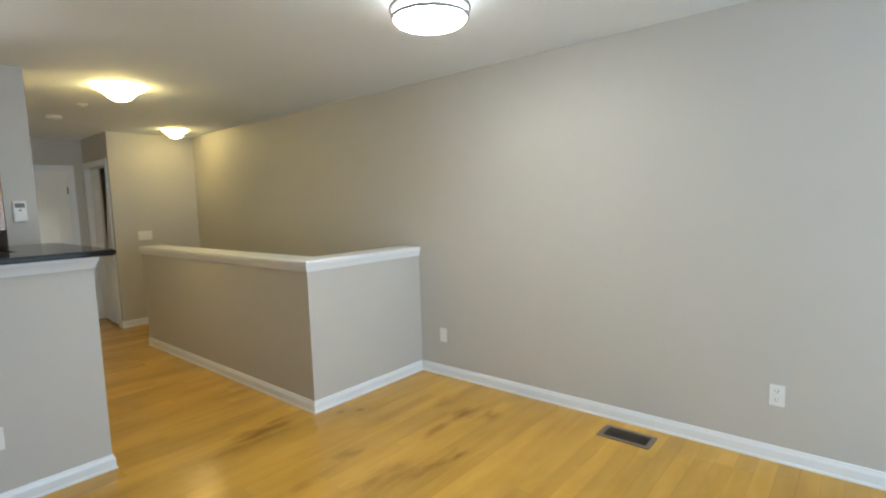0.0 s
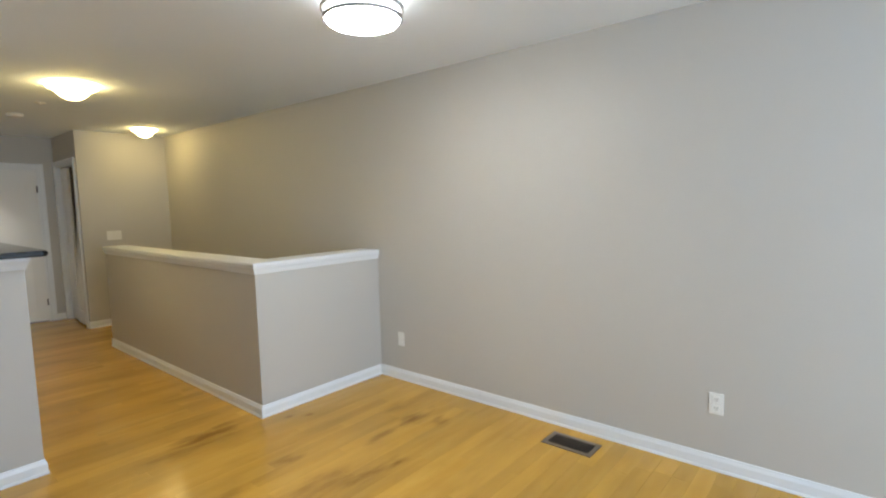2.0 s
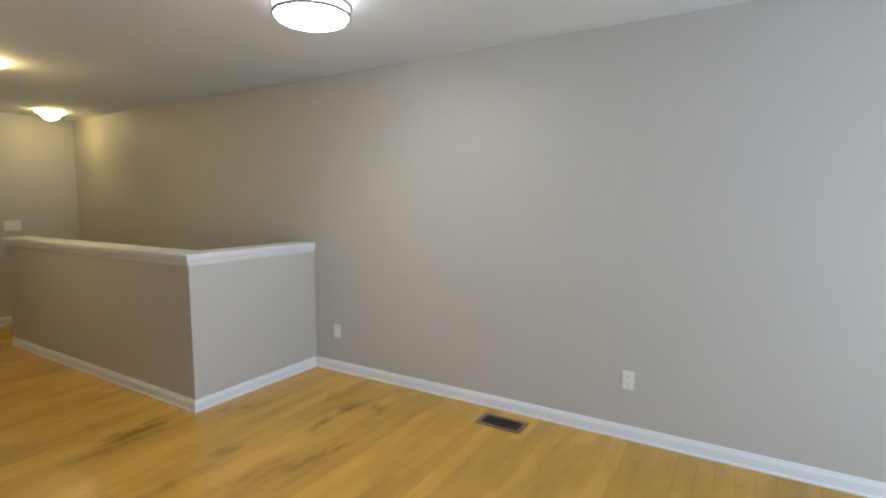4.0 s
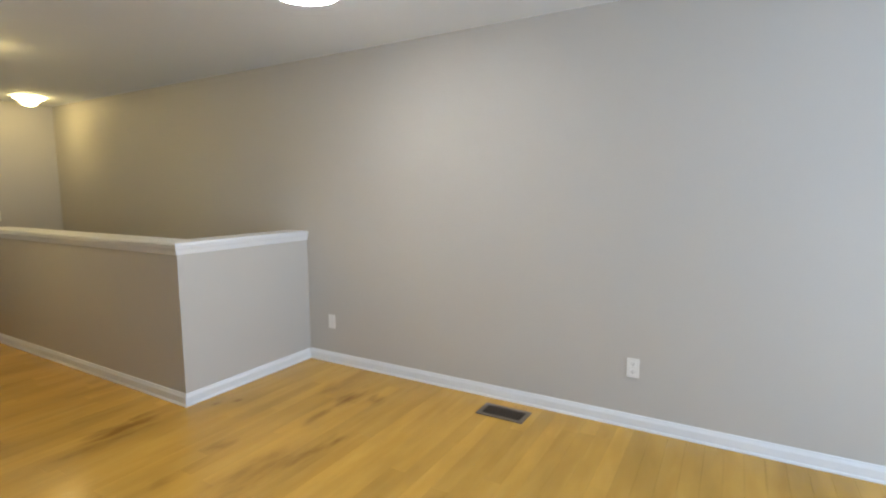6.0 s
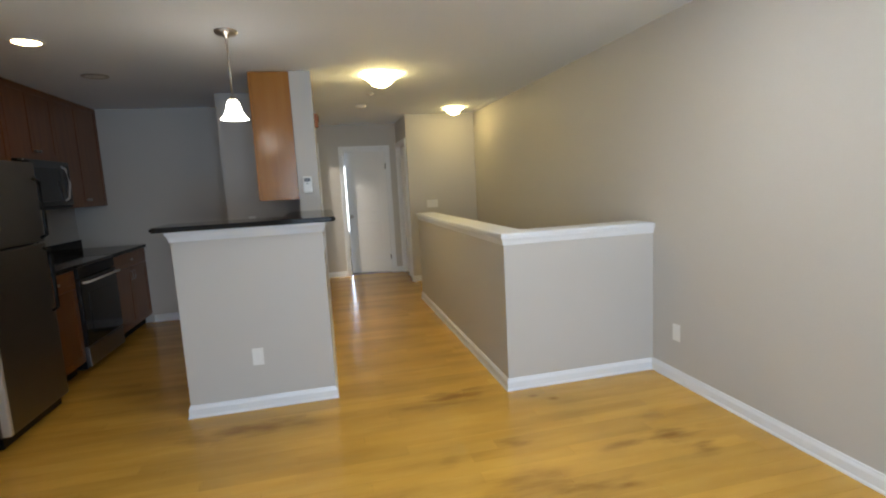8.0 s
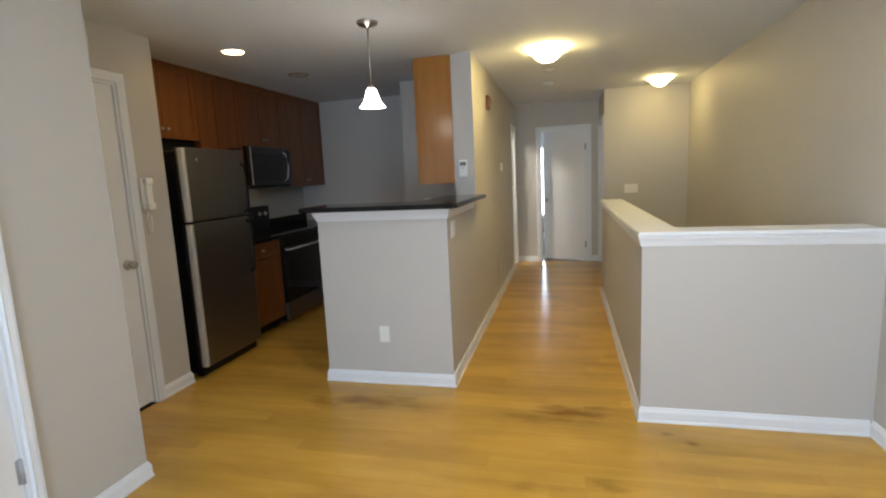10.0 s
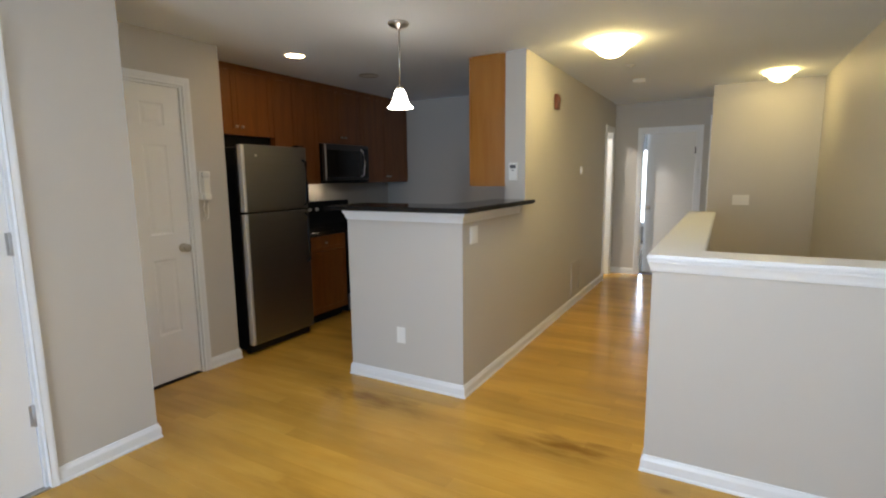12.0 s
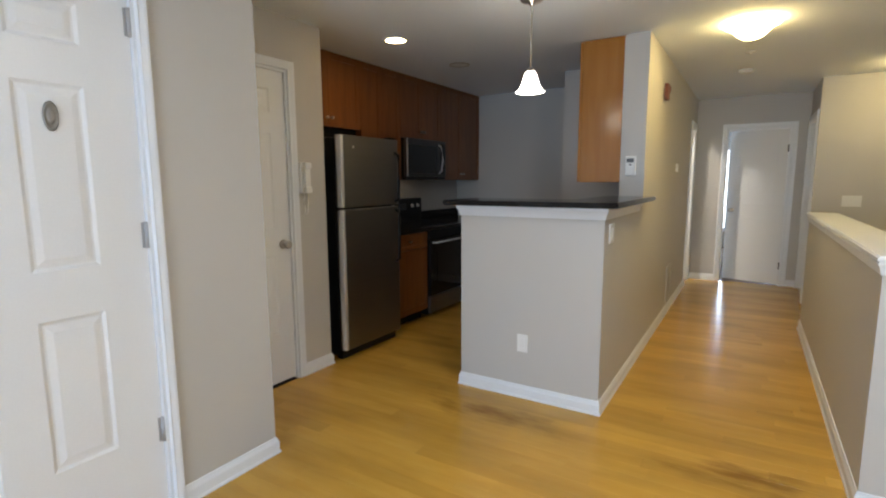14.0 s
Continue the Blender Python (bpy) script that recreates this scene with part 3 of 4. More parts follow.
# ---- kitchen ----
def shaker_front(bm, x0, x1, z0, z1, y, t=0.02, rail=0.055):
    """A cabinet front with a sunk centre panel that faces +y."""
    for a, b, c, d in ((x0, x0 + rail, z0, z1), (x1 - rail, x1, z0, z1), (x0 + rail, x1 - rail, z0, z0 + rail), (x0 + rail, x1 - rail, z1 - rail, z1)):
        box(bm, a, b, y - t, y, c, d)
    box(bm, x0 + rail, x1 - rail, y - t, y - 0.006, z0 + rail, z1 - rail)
    return bm


def pull(parent, x, z, y):
    bm = tube(bmesh.new(), [(x, y, z - 0.045), (x, y + 0.018, z - 0.04), (x, y + 0.024, z), (x, y + 0.018, z + 0.04), (x, y, z + 0.045)], 0.004, 8)
    part("handle", bm, NICKEL, parent, "thin nickel bar handle")


def round_knob(parent, x, z, y):
    part("handle", lathe(bmesh.new(), [(0.006, 0), (0.006, 0.012), (0.013, 0.018), (0.012, 0.026), (0, 0.028)], 12, pose(x, y, z, -90, 0, 0)), NICKEL, parent, "small nickel knob")


def wall_cabinet(x0, x1, z0, z1, doors, label, y0=-1.755, y1=-1.45, handle_low=True):
    c = thing("wall_cabinet", pose(x0, y0, z0), label, "cabinet", "upper kitchen cabinets")
    w, d, h = x1 - x0, y1 - y0, z1 - z0
    part("body", boxes((0.001, w - 0.001, 0, d, 0.004, h)), CHERRY, c)
    # Shade below the cabinet, put in as a thin near-black sheet.
    part("underside", boxes((0.004, w - 0.004, 0, d - 0.004, 0, 0.0035)), DARK, c, "dark sheet for the shade under the cabinet")
    step = w / doors
    for i in range(doors):
        a, b = i * step + 0.0013, (i + 1) * step - 0.0013
        dr = part("door", shaker_front(bmesh.new(), a, b, 0.003, h - 0.003, d + 0.022), CHERRY, c)
        left = i % 2 == 0
        round_knob(dr, b - 0.028 if left else a + 0.028, 0.075, d + 0.022)
    return c


def base_cabinet(x0, x1, label, y0=-1.755, y1=-1.14):
    c = thing("base_cabinet", pose(x0, y0, 0), label, "cabinet", "lower kitchen cabinets")
    w, d = x1 - x0, y1 - y0
    part("body", boxes((0.001, w - 0.001, 0, d, 0.1, 0.885)), CHERRY, c)
    part("toe_kick", boxes((0.001, w - 0.001, 0, d - 0.06, 0, 0.1)), DARK, c)
    dr = part("drawer", shaker_front(bmesh.new(), 0.003, w - 0.003, 0.735, 0.88, d + 0.022, rail=0.035), CHERRY, c)
    round_knob(dr, w / 2, 0.81, d + 0.022)
    step = w / (2 if w > 0.65 else 1)
    i = 0
    while i * step < w - 0.01:
        door_part = part("door", shaker_front(bmesh.new(), i * step + 0.003, (i + 1) * step - 0.003, 0.105, 0.728, d + 0.022), CHERRY, c)
        pull(door_part, (i + 1) * step - 0.035 if i == 0 else i * step + 0.035, 0.64, d + 0.022)
        i += 1
    return c


wall_cabinet(-3.82, -3.02, 1.83, 2.438, 2, "cherry wood cabinet over the refrigerator with two doors")
# Added near-black block: stands in for the deep shade between refrigerator and cabinet.
filler = thing("fridge_gap_shade", pose(-3.82, -1.755, 1.724), "dark block for the shade in the gap over the refrigerator", "filler panel")
part("board", boxes((0.0, 0.80, 0.0, 0.27, 0.0, 0.1055), bevel=0.002), DARK, filler)
wall_cabinet(-4.42, -3.823, 1.385, 2.438, 2, "tall cherry wood wall cabinet beside the microwave")
wall_cabinet(-5.18, -4.423, 1.815, 2.438, 2, "short cherry wood cabinet over the microwave")
wall_cabinet(-6.118, -5.183, 1.385, 2.438, 2, "cherry wood wall cabinet at the end of the run")
base_cabinet(-4.415, -3.80, "cherry wood base cabinet with a drawer beside the refrigerator")
base_cabinet(-6.118, -5.185, "cherry wood base cabinet at the end of the run")


def countertop(x0, x1, label):
    c = thing("countertop", pose(x0, -1.757, 0.888), label, "countertop", "kitchen countertops")
    w = x1 - x0
    part("slab", boxes((0, w, 0, 0.66, 0, 0.035), bevel=0.006), GRANITE, c)
    part("backsplash", boxes((0, w, 0, 0.02, 0.036, 0.135), bevel=0.004), GRANITE, c)


countertop(-4.41, -3.80, "black granite countertop beside the range")
countertop(-6.118, -5.19, "black granite countertop at the end of the run")

# refrigerator
fr = thing("refrigerator", pose(-3.745, -1.73, 0), "stainless steel top freezer refrigerator with black sides", "refrigerator")
part("body", boxes((0, 0.70, 0, 0.70, 0.035, 1.70), bevel=0.012), BLACK, fr)
part("grille", boxes((0.01, 0.69, 0.66, 0.715, 0.012, 0.075), bevel=0.004), BLACK, fr, "black toe grille")
for name, z0, z1 in (("freezer_door", 1.182, 1.72), ("fridge_door", 0.085, 1.170)):
    d = part(name, boxes((0.0, 0.70, 0.706, 0.765, z0, z1), bevel=0.010), STEEL, fr, "brushed stainless door")
    part("edge_trim", boxes((0.672, 0.703, 0.722, 0.772, z0 + 0.004, z1 - 0.004), bevel=0.010), BRIGHTSTEEL, d, "bright curved edge of the door")
    part("gasket", boxes((0.012, 0.69, 0.700, 0.7055, z0 + 0.01, z1 - 0.01)), DARK, d)
    zc = 1.27 if z0 > 1 else 0.98
    part("handle", tube(bmesh.new(), [(0.045, 0.766, zc - (0.06 if z0 > 1 else 0.28)), (0.045, 0.80, zc - (0.04 if z0 > 1 else 0.26)), (0.045, 0.805, zc + 0.10), (0.045, 0.80, zc + (0.32 if z0 > 1 else 0.14)), (0.045, 0.766, zc + (0.34 if z0 > 1 else 0.16))], 0.012, 10), BLACK, d, "dark bar handle")
part("badge", lathe(bmesh.new(), [(0.0, 0), (0.011, 0), (0.010, 0.003), (0, 0.004)], 16, pose(0.56, 0.765, 1.635, -90, 0, 0)), BRIGHTSTEEL, fr, "small round bright badge")
part("top_hinge", boxes((0.01, 0.08, 0.68, 0.75, 1.7215, 1.738), bevel=0.005), BLACK, fr)

# range
rg = thing("range", pose(-5.18, -1.755, 0), "black and stainless freestanding electric range", "range")
part("body", boxes((0.003, 0.757, 0.0, 0.63, 0.03, 0.895), bevel=0.004), BLACK, rg)
part("cooktop", boxes((0.0, 0.76, 0.06, 0.665, 0.896, 0.922), bevel=0.006), BLACKGLASS, rg, "black glass cooktop")
od = part("oven_door", boxes((0.008, 0.752, 0.631, 0.668, 0.225, 0.80), bevel=0.006), BLACKGLASS, rg, "black glass oven door")
part("handle", tube(bmesh.new(), [(0.05, 0.665, 0.765), (0.05, 0.712, 0.768), (0.71, 0.712, 0.768), (0.71, 0.665, 0.765)], 0.010, 10), BRIGHTSTEEL, od, "steel oven door handle")
part("window", boxes((0.13, 0.63, 0.669, 0.671, 0.33, 0.66)), BLACKGLASS, od)
part("drawer", boxes((0.008, 0.752, 0.631, 0.664, 0.045, 0.215), bevel=0.006), STEEL, rg, "stainless storage drawer")
part("panel", boxes((0.008, 0.752, 0.631, 0.66, 0.81, 0.893), bevel=0.004), BLACK, rg)
bg = part("backguard", boxes((0.0, 0.76, 0.0, 0.058, 0.9, 1.185), bevel=0.008), BLACK, rg, "black control backguard")
for x in (0.09, 0.2, 0.56, 0.67):
    part("control_knob", lathe(bmesh.new(), [(0.0, 0), (0.021, 0), (0.018, 0.018), (0.0, 0.02)], 14, pose(x, 0.0585, 1.10, -90, 0, 0)), BRIGHTSTEEL, bg)
part("clock", boxes((0.31, 0.45, 0.0585, 0.0605, 1.06, 1.13)), BLACKGLASS, bg)

# microwave over the range
mw = thing("microwave", pose(-5.18, -1.757, 1.392), "stainless over the range microwave with a curved handle", "microwave")
part("body", boxes((0.0, 0.757, 0, 0.36, 0.02, 0.42), bevel=0.004), BLACK, mw)
part("bottom_rim", boxes((0.0, 0.757, 0.0, 0.02, 0.0, 0.0195), (0.0, 0.757, 0.335, 0.36, 0.0, 0.0195), (0.0, 0.02, 0.0205, 0.3345, 0.0, 0.0195), (0.737, 0.757, 0.0205, 0.3345, 0.0, 0.0195)), BLACK, mw)
md = part("door", boxes((0.0, 0.757, 0.361, 0.395, 0.03, 0.418), bevel=0.006), DARKSTEEL, mw, "stainless door")
part("window", boxes((0.18, 0.725, 0.3955, 0.398, 0.065, 0.355)), BLACKGLASS, md, "dark door glass")
part("edge_trim", boxes((0.735, 0.757, 0.3955, 0.402, 0.035, 0.413), bevel=0.003), BRIGHTSTEEL, md)
part("handle", tube(bmesh.new(), [(0.145, 0.395, 0.065), (0.14, 0.425, 0.09), (0.135, 0.442, 0.22), (0.14, 0.425, 0.35), (0.145, 0.395, 0.375)], 0.009, 10), BRIGHTSTEEL, md, "curved steel handle")
part("keypad", boxes((0.02, 0.115, 0.3955, 0.398, 0.06, 0.385)), BLACKGLASS, md)
part("vent", boxes((0.0, 0.757, 0.362, 0.385, 0.0, 0.028), bevel=0.003), BLACK, mw)
part("cooktop_light", boxes((0.44, 0.60, 0.08, 0.16, 0.014, 0.0195)), glow("cooktop_lens", (1.0, 0.80, 0.55), GLOW["cooktop"]), mw, "lit cooktop lamp lens")

# cabinet on the column beside the bar
side = thing("wall_cabinet", pose(-5.10, 0.425, 1.362), "honey coloured side of a wall cabinet on the column", "cabinet")
part("body", boxes((0, 0.815, 0.0, 0.308, 0, 1.074), bevel=0.002), MAPLE, side)
for a, b in ((0.003, 0.405), (0.410, 0.813)):
    bmd = bmesh.new()
    shaker_front(bmd, a, b, 0.003, 1.07, 0.0)
    bmesh.ops.scale(bmd, vec=(1, -1, 1), verts=bmd.verts)
    bmesh.ops.translate(bmd, vec=(0, -0.022, 0), verts=bmd.verts)
    bmesh.ops.recalc_face_normals(bmd, faces=bmd.faces)
    part("door", bmd, MAPLE, side)

# sink run behind the bar
low = thing("base_cabinet", pose(-5.26, 0.13, 0), "cherry wood base cabinet behind the bar wall", "cabinet", "lower kitchen cabinets")
part("body", boxes((0, 1.925, 0.0, 0.603, 0.1, 0.885)), CHERRY, low)
part("toe_kick", boxes((0, 1.925, 0.06, 0.603, 0, 0.1)), DARK, low)
for i in range(4):
    part("door", boxes((i * 0.48 + 0.003, i * 0.48 + 0.477, -0.02, -0.001, 0.105, 0.88), bevel=0.003), CHERRY, low)
lt = thing("countertop", pose(-5.265, 0.10, 0.888), "black granite counter behind the bar wall", "countertop", "kitchen countertops")
part("slab", boxes((0, 1.932, 0, 0.632, 0, 0.035), bevel=0.006), GRANITE, lt)


# ---- lamps ----
def dome_lamp(m, glass, label, radius=0.185, depth=0.105):
    """Flush ceiling lamp with a flared alabaster bowl, a ceiling pan and a finial; hangs down from z = 0."""
    c = thing("ceiling_lamp", m, label, "ceiling lamp", "hall ceiling lamps")
    part("pan", lathe(bmesh.new(), [(0, -0.001), (0.10, -0.001), (0.10, -0.018), (0.0, -0.018)], 32), TRIM, c)
    s = radius / 0.185
    d = depth / 0.105
    part("bowl", lathe(bmesh.new(), [(0.188 * s, -0.017 * d), (0.186 * s, -0.022 * d), (0.162 * s, -0.030 * d), (0.136 * s, -0.044 * d), (0.115 * s, -0.062 * d), (0.088 * s, -0.084 * d), (0.055 * s, -0.099 * d), (0.02 * s, -0.105 * d), (0.0, -0.106 * d)], 40), glass, c, "glowing alabaster glass bowl")
    for k in range(3):
        a = k * 2.094 + 0.5
        part("clip", lathe(bmesh.new(), [(0, -0.008), (0.009, -0.008), (0.009, 0.008), (0, 0.008)], 10, pose(0.176 * s * math.cos(a), 0.176 * s * math.sin(a), -0.014)), NICKEL, c)
    return c


dome_lamp(pose(-4.43, 1.53, H), glow("hall_lamp_glass", WARM, GLOW["hall"]), "flush alabaster bowl ceiling lamp, lit warm, over the hall", 0.168, 0.115)
dome_lamp(pose(-6.45, 2.745, H), glow("stair_lamp_glass", WARM, GLOW["stair"]), "flush alabaster bowl ceiling lamp, lit warm, over the stairs", 0.138, 0.105)
dome_lamp(pose(-7.05, 0.15, H), glow("closet_lamp_glass", SOFT, GLOW["closet"]), "flush alabaster bowl ceiling lamp, lit, in the small side room", 0.138, 0.105)

drum = thing("ceiling_lamp", pose(-1.58, 2.0, H), "round flush ceiling lamp with two nickel rings, lit white", "ceiling lamp")
part("pan", lathe(bmesh.new(), [(0, -0.001), (0.15, -0.001), (0.15, -0.02), (0, -0.02)], 32), NICKEL, drum)
part("diffuser", lathe(bmesh.new(), [(0.176, -0.090), (0.174, -0.098), (0.164, -0.110), (0.125, -0.124), (0.06, -0.132), (0, -0.134)], 48), glow("dining_lamp_glass", WHITE, GLOW["dining"]), drum, "glowing white glass bowl")
part("band", lathe(bmesh.new(), [(0.178, -0.006), (0.178, -0.089), (0.17, -0.089), (0.17, -0.006), (0.178, -0.006)], 48), glow("dining_lamp_band", WHITE, GLOW["band"]), drum, "glowing white glass band")
for z, g in ((-0.034, 0.008), (-0.080, 0.0)):
    part("ring", lathe(bmesh.new(), [(0.179, z), (0.192 + g, z), (0.192 + g, z - 0.015), (0.179, z - 0.015), (0.179, z)], 48), RING, drum, "brushed nickel ring")

pen = thing("pendant_lamp", pose(-3.20, 0.43, H), "nickel pendant lamp with a lit white bell glass shade", "pendant lamp")
part("canopy", lathe(bmesh.new(), [(0, -0.001), (0.068, -0.001), (0.068, -0.012), (0.058, -0.024), (0.018, -0.03), (0.012, -0.045), (0, -0.045)], 32), NICKEL, pen)
part("stem", lathe(bmesh.new(), [(0, -0.04), (0.006, -0.04), (0.006, -0.408), (0, -0.408)], 12), NICKEL, pen)
part("socket", lathe(bmesh.new(), [(0, -0.398), (0.016, -0.398), (0.024, -0.412), (0.024, -0.426), (0, -0.426)], 20), NICKEL, pen)
part("shade", lathe(bmesh.new(), [(0.021, -0.416), (0.027, -0.421), (0.036, -0.436), (0.043, -0.458), (0.050, -0.484), (0.061, -0.508), (0.076, -0.528), (0.086, -0.537), (0.082, -0.537), (0.057, -0.508), (0.046, -0.484), (0.039, -0.458), (0.032, -0.436), (0.0, -0.424)], 32), glow("pendant_glass", SOFT, GLOW["pendant"]), pen, "glowing bell shaped glass shade")


def downlight(m, lit, label):
    c = thing("downlight", m, label, "recessed light", "kitchen downlights")
    part("rim", lathe(bmesh.new(), [(0.075, -0.001), (0.098, -0.001), (0.096, -0.006), (0.080, -0.009), (0.075, -0.004), (0.075, -0.001)], 32), TRIM if lit else NICKEL, c)
    part("lens" if lit else "baffle", lathe(bmesh.new(), [(0, -0.003), (0.074, -0.003), (0.07, -0.0045), (0, -0.005)], 32), glow("downlight_lens", AMBER, GLOW["down"]) if lit else PLASTIC, c)


downlight(pose(-3.485, -0.776, H), True, "round recessed kitchen downlight, lit")
downlight(pose(-4.46, -0.776, H), False, "round recessed kitchen downlight, unlit")

# ---- small fixtures ----
det = thing("smoke_detector", pose(-6.17, 1.48, H), "round white smoke detector on the ceiling", "smoke detector")
part("body", lathe(bmesh.new(), [(0, -0.001), (0.065, -0.001), (0.065, -0.02), (0.052, -0.034), (0, -0.036)], 32), PLASTIC, det)
part("button", lathe(bmesh.new(), [(0, -0.0365), (0.012, -0.0365), (0.011, -0.039), (0, -0.04)], 16), PLASTIC, det)
spr = thing("sprinkler", pose(-5.37, 1.52, H), "small white sprinkler cover on the ceiling", "sprinkler")
part("cover", lathe(bmesh.new(), [(0, -0.001), (0.042, -0.001), (0.04, -0.008), (0.012, -0.010), (0.012, -0.022), (0, -0.022)], 24), PLASTIC, spr)


def wall_plate(m, kind, label, category):
    """A wall plate with its inserts; local x across, z up, -y out of the wall, centred."""
    w = {"double": 0.115, "triple": 0.165}.get(kind, 0.07)
    p = thing("light_switch" if kind in ("double", "triple") else "wall_outlet", m, label, category)
    part("plate", boxes((-w / 2, w / 2, -0.006, -0.0005, -0.0575, 0.0575), bevel=0.002), PLASTIC, p)
    if kind == "outlet":
        for z in (-0.024, 0.024):
            s = part("socket", boxes((-0.017, 0.017, -0.009, -0.0065, z - 0.016, z + 0.016), bevel=0.003), PLASTIC, p)
            for x in (-0.0065, 0.0065):
                part("slot", boxes((x - 0.0012, x + 0.0012, -0.0094, -0.0088, z - 0.001, z + 0.008)), GREYPLASTIC, s)
            part("slot", boxes((-0.0022, 0.0022, -0.0094, -0.0088, z - 0.010, z - 0.006)), GREYPLASTIC, s)
    elif kind in ("double", "triple"):
        for x in ((-0.023, 0.023) if kind == "double" else (-0.046, 0, 0.046)):
            part("rocker", boxes((x - 0.016, x + 0.016, -0.010, -0.0065, -0.033, 0.033), bevel=0.002), PLASTIC, p)
    else:
        part("socket", boxes((-0.016, 0.016, -0.008, -0.0065, -0.033, 0.033), bevel=0.002), PLASTIC, p)
    return p


wall_plate(pose(-0.245, 3.19, 0.366), "outlet", "white duplex outlet on the long wall", "outlet")
wall_plate(pose(-2.585, 3.19, 0.343), "blank", "white wall jack plate near the corner", "outlet")
wall_plate(pose(-3.15, 0.428, 0.36, 0, 0, 90), "blank", "white wall plate with a flat insert on the bar wall", "outlet")
wall_plate(pose(-7.02, 2.502, 1.145, 0, 0, 90), "triple", "white triple light switch at the head of the stairs", "light switch")
wall_plate(pose(-3.31, 0.91, 1.068, 0, 0, 180), "double", "white double switch plate under the bar top", "light switch")

wall_plate(pose(-5.27, 0.20, 1.14, 0, 0, 90), "outlet", "white duplex outlet over the kitchen counter", "outlet")

th = thing("thermostat", pose(-4.28, 0.812, 1.483, 0, 0, 90), "white remote shaped thermostat with a small grey display", "thermostat")
part("body", boxes((-0.038, 0.038, -0.024, -0.0005, -0.072, 0.072), bevel=0.009), PLASTIC, th)
part("display", boxes((-0.026, 0.026, -0.0255, -0.0242, 0.026, 0.056)), GREYPLASTIC, th, "small grey display")
part("button", boxes((-0.008, 0.008, -0.0262, -0.0242, 0.004, 0.014)), GREYPLASTIC, th)
part("cover", boxes((-0.030, 0.030, -0.0285, -0.0242, -0.062, -0.004), bevel=0.002), PLASTIC, th)

ic = thing("intercom", pose(-2.753, -1.05, 1.405, 0, 0, 180), "white wall intercom with a receiver and a hanging cord", "intercom")
part("base", boxes((-0.044, 0.044, -0.034, -0.0005, -0.105, 0.105), bevel=0.006), PLASTIC, ic)
rec = boxes((-0.030, 0.020, -0.060, -0.048, -0.085, 0.085), (-0.034, 0.024, -0.070, -0.0345, 0.060, 0.104), (-0.034, 0.024, -0.070, -0.0345, -0.104, -0.060), bevel=0.009)
part("receiver", rec, PLASTIC, ic, "white handset with two rounded ends")
part("speaker", boxes((-0.012, 0.006, -0.0365, -0.0342, -0.03, 0.04)), GREYPLASTIC, ic)
cord = [(-0.020 + 0.007 * math.sin(k * 0.9), -0.03, -0.10 - 0.013 * k) for k in range(13)] + [(0.004, -0.03, -0.24), (0.012, -0.03, -0.18), (0.010, -0.028, -0.104)]
part("cord", tube(bmesh.new(), cord, 0.004, 8), PLASTIC, ic)

al = thing("fire_alarm", pose(-5.08, 0.91, 2.125, 0, 0, 180), "red fire alarm strobe on the hall wall", "fire alarm")
part("body", boxes((-0.045, 0.045, -0.035, -0.0005, -0.068, 0.068), bevel=0.008), RED, al)
part("lens", boxes((-0.025, 0.025, -0.046, -0.0355, -0.01, 0.045), bevel=0.004), RED, al, "red strobe lens")

bell = thing("door_chime", pose(-6.08, 0.91, 1.50, 0, 0, 180), "small white sensor on the hall wall", "sensor")
part("body", boxes((-0.03, 0.03, -0.022, -0.0005, -0.042, 0.042), bevel=0.006), PLASTIC, bell)

gr = thing("return_grille", pose(-5.95, 0.91, 0.31, 0, 0, 180), "wall coloured return air grille low on the hall wall", "air grille")
part("frame", boxes((-0.17, 0.17, -0.010, -0.0005, -0.18, -0.155), (-0.17, 0.17, -0.010, -0.0005, 0.155, 0.18), (-0.17, -0.145, -0.010, -0.0005, -0.155, 0.155), (0.145, 0.17, -0.010, -0.0005, -0.155, 0.155)), WALL, gr)
for k in range(20):
    z = -0.147 + k * 0.0155
    s = part("slat", boxes((-0.145, 0.145, -0.0025, -0.001, -0.0077, 0.0077)), WALL, gr)
    s.matrix_basis = pose(0, -0.003, z, 9, 0, 0)

vt = thing("floor_vent", pose(-0.976, 2.99, 0), "dark bronze floor vent grille beside the wall", "floor vent")
part("frame", boxes((-0.155, 0.155, -0.085, -0.058, 0.001, 0.006), (-0.155, 0.155, 0.058, 0.085, 0.001, 0.006), (-0.155, -0.128, -0.058, 0.058, 0.001, 0.006), (0.128, 0.155, -0.058, 0.058, 0.001, 0.006)), VENTRIM, vt, "taupe metal rim")
# flat near-black sheet that paints in the dark of the opening below the slats
part("duct_shade", boxes((-0.128, 0.128, -0.058, 0.058, 0.0005, 0.0012)), DARK, vt)
for k in range(26):
    x = -0.121 + k * 0.00968
    part("slat", boxes((x - 0.0028, x + 0.0028, -0.057, 0.057, 0.0013, 0.005)), BROWNVENT, vt)
kv = thing("floor_vent", pose(-5.98, -0.62, 0, 0, 0, 90), "dark floor vent at the kitchen wall", "floor vent")
part("frame", boxes((-0.15, 0.15, -0.055, 0.055, 0.001, 0.005), bevel=0.001), BROWNVENT, kv)
for k in range(12):
    part("slat", boxes((-0.13 + k * 0.0225, -0.122 + k * 0.0225, -0.045, 0.045, 0.0052, 0.007)), DARK, kv)

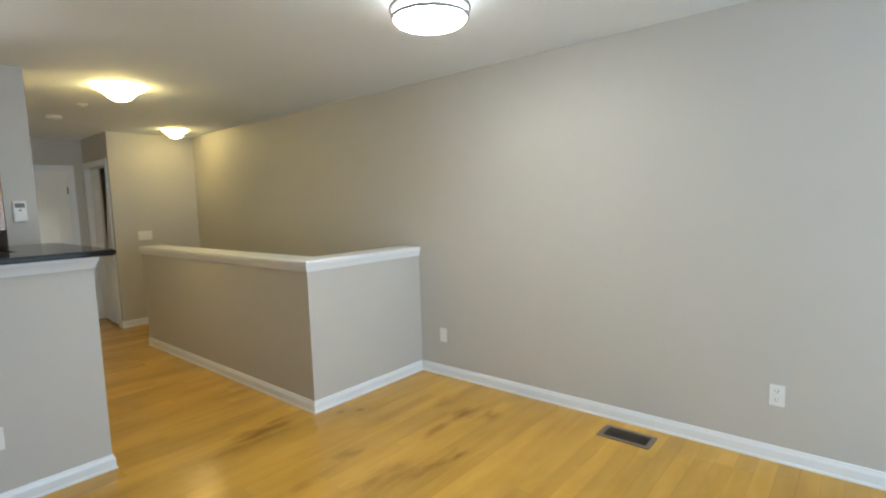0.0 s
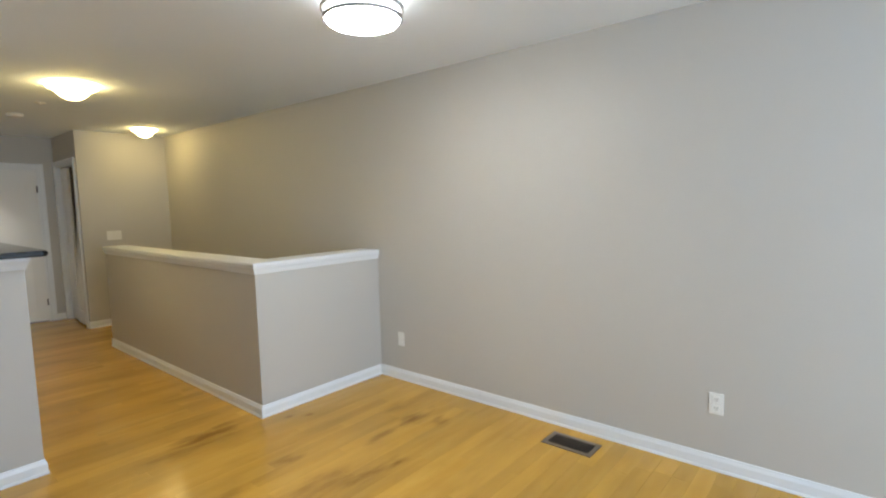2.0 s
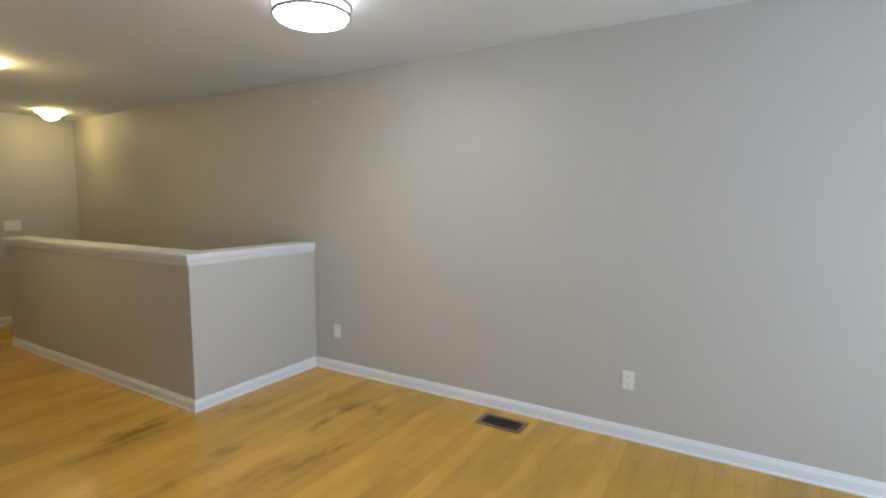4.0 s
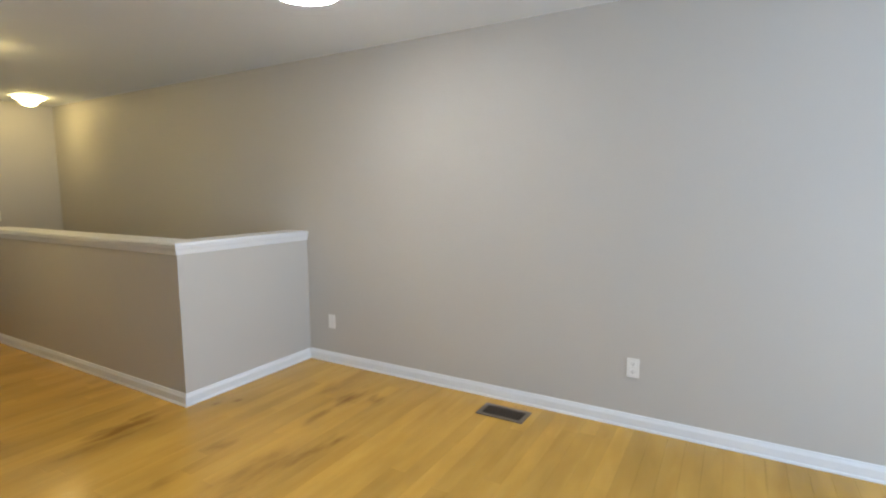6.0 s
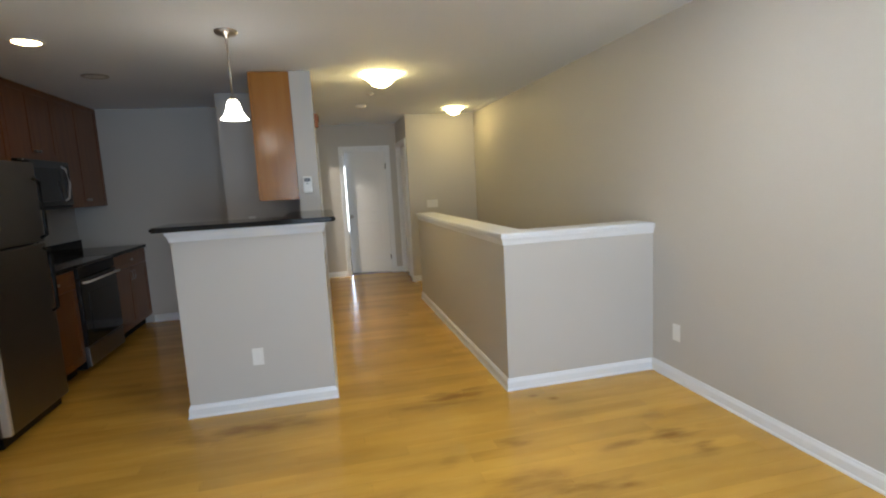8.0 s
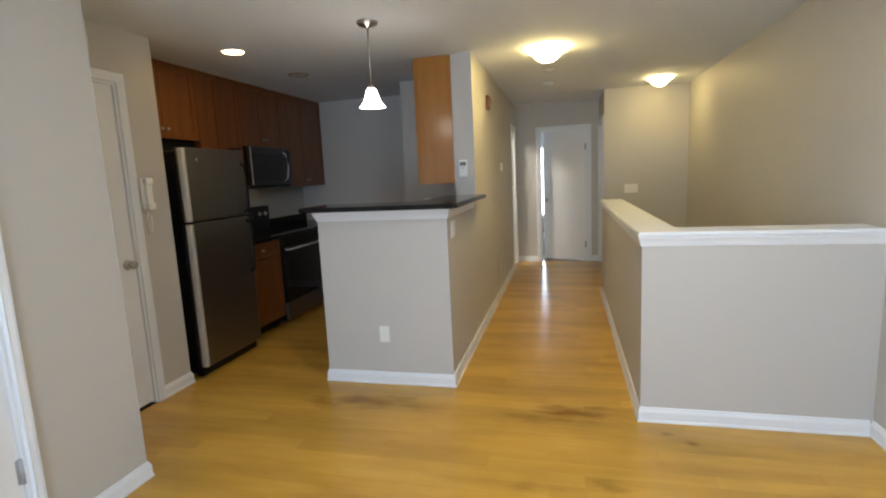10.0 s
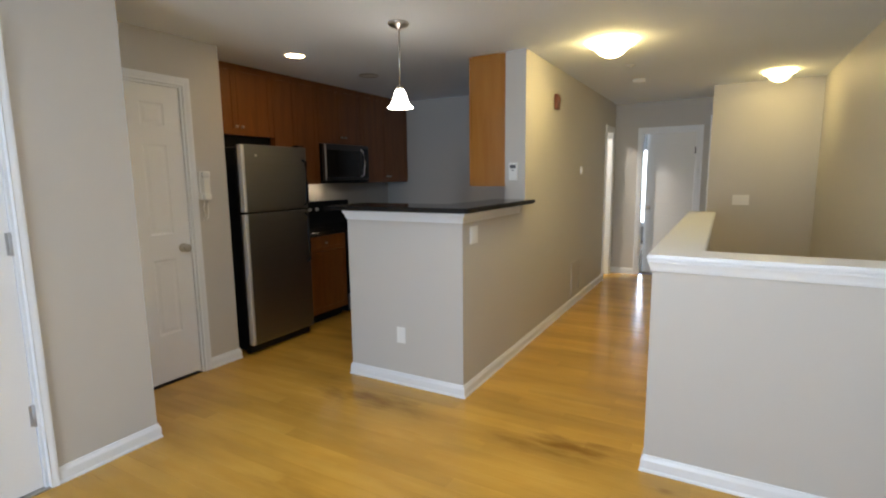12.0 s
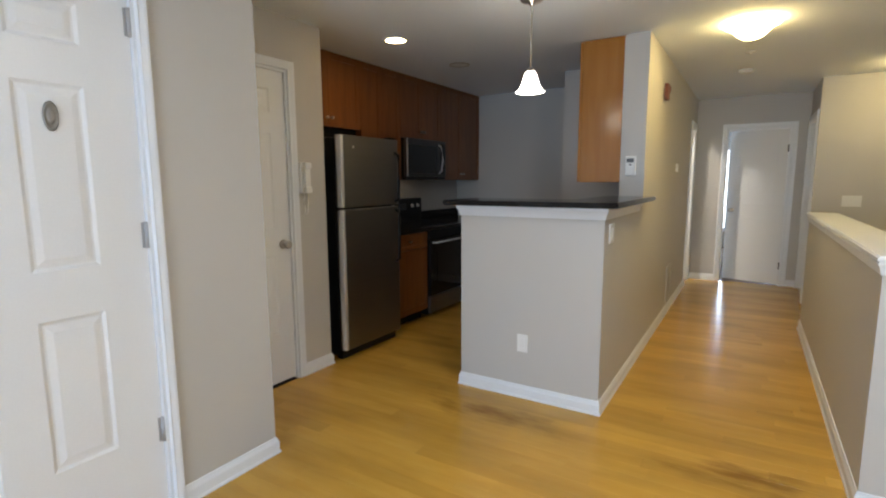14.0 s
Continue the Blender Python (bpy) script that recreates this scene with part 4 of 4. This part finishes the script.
# ---- floor boards, laid across the hall ----
fl = structure("floor", boxes((-8.15, 2.92, -1.88, 2.06, -0.12, -0.012), (-2.837, 2.92, 2.06, 3.31, -0.12, -0.012)), DARK, "honey coloured wood plank floor", "floor")
rng = random.Random(7)
PW, PL, GAP = 0.092, 1.05, 0.0005
shared = {}


def plank_mesh(w, d):
    key = (round(w, 4), round(d, 4))
    if key not in shared:
        bm = bmesh.new()
        x, y, c = w / 2 - GAP / 2, d / 2 - GAP / 2, 0.0003
        lo = [bm.verts.new((sx * x, sy * y, -0.011)) for sx, sy in ((-1, -1), (1, -1), (1, 1), (-1, 1))]
        mid = [bm.verts.new((sx * x, sy * y, -c)) for sx, sy in ((-1, -1), (1, -1), (1, 1), (-1, 1))]
        hi = [bm.verts.new((sx * (x - c), sy * (y - c), 0)) for sx, sy in ((-1, -1), (1, -1), (1, 1), (-1, 1))]
        for a, b in ((lo, mid), (mid, hi)):
            for j in range(4):
                bm.faces.new((a[j], a[(j + 1) % 4], b[(j + 1) % 4], b[j]))
        bm.faces.new(hi)
        shared[key] = mesh_of("plank", bm, PLANK)
    return shared[key]


def lay(x, w, y0, y1, offset):
    rows = []
    y = y0 - offset
    while y < y1 - 0.001:
        a, b = max(y, y0), min(y + PL, y1)
        if b - a > 0.02:
            rows.append((x + w / 2, (a + b) / 2, w, b - a))
        y += PL
    return rows


spare = bmesh.new()
column = 0
x = -8.04
while x < 2.78:
    w = PW
    y0 = -1.76 if -6.12 <= x < -1.9 else (-0.52 if x >= -1.9 else 0.35)
    y1 = 2.285 if x < -7.05 else 3.19 if x < -5.95 or x >= -2.95 else 2.06
    for px, py, pw, pl in lay(x, w, y0, y1, round(rng.choice((0.10, 0.28, 0.46, 0.64, 0.82)) + 0.02 * rng.randint(0, 4), 2)):
        if -6.2 < px < -0.2:
            ob = new("plank", plank_mesh(pw, pl))
            ob.parent = fl
            ob.location = (px, py, 0)
        else:
            box(spare, px - pw / 2 + 0.0003, px + pw / 2 - 0.0003, py - pl / 2 + 0.0003, py + pl / 2 - 0.0003, -0.011, 0)
    x += PW
rest = part("plank_rest", spare, PLANK, fl)
rest["kind"] = "stuff"
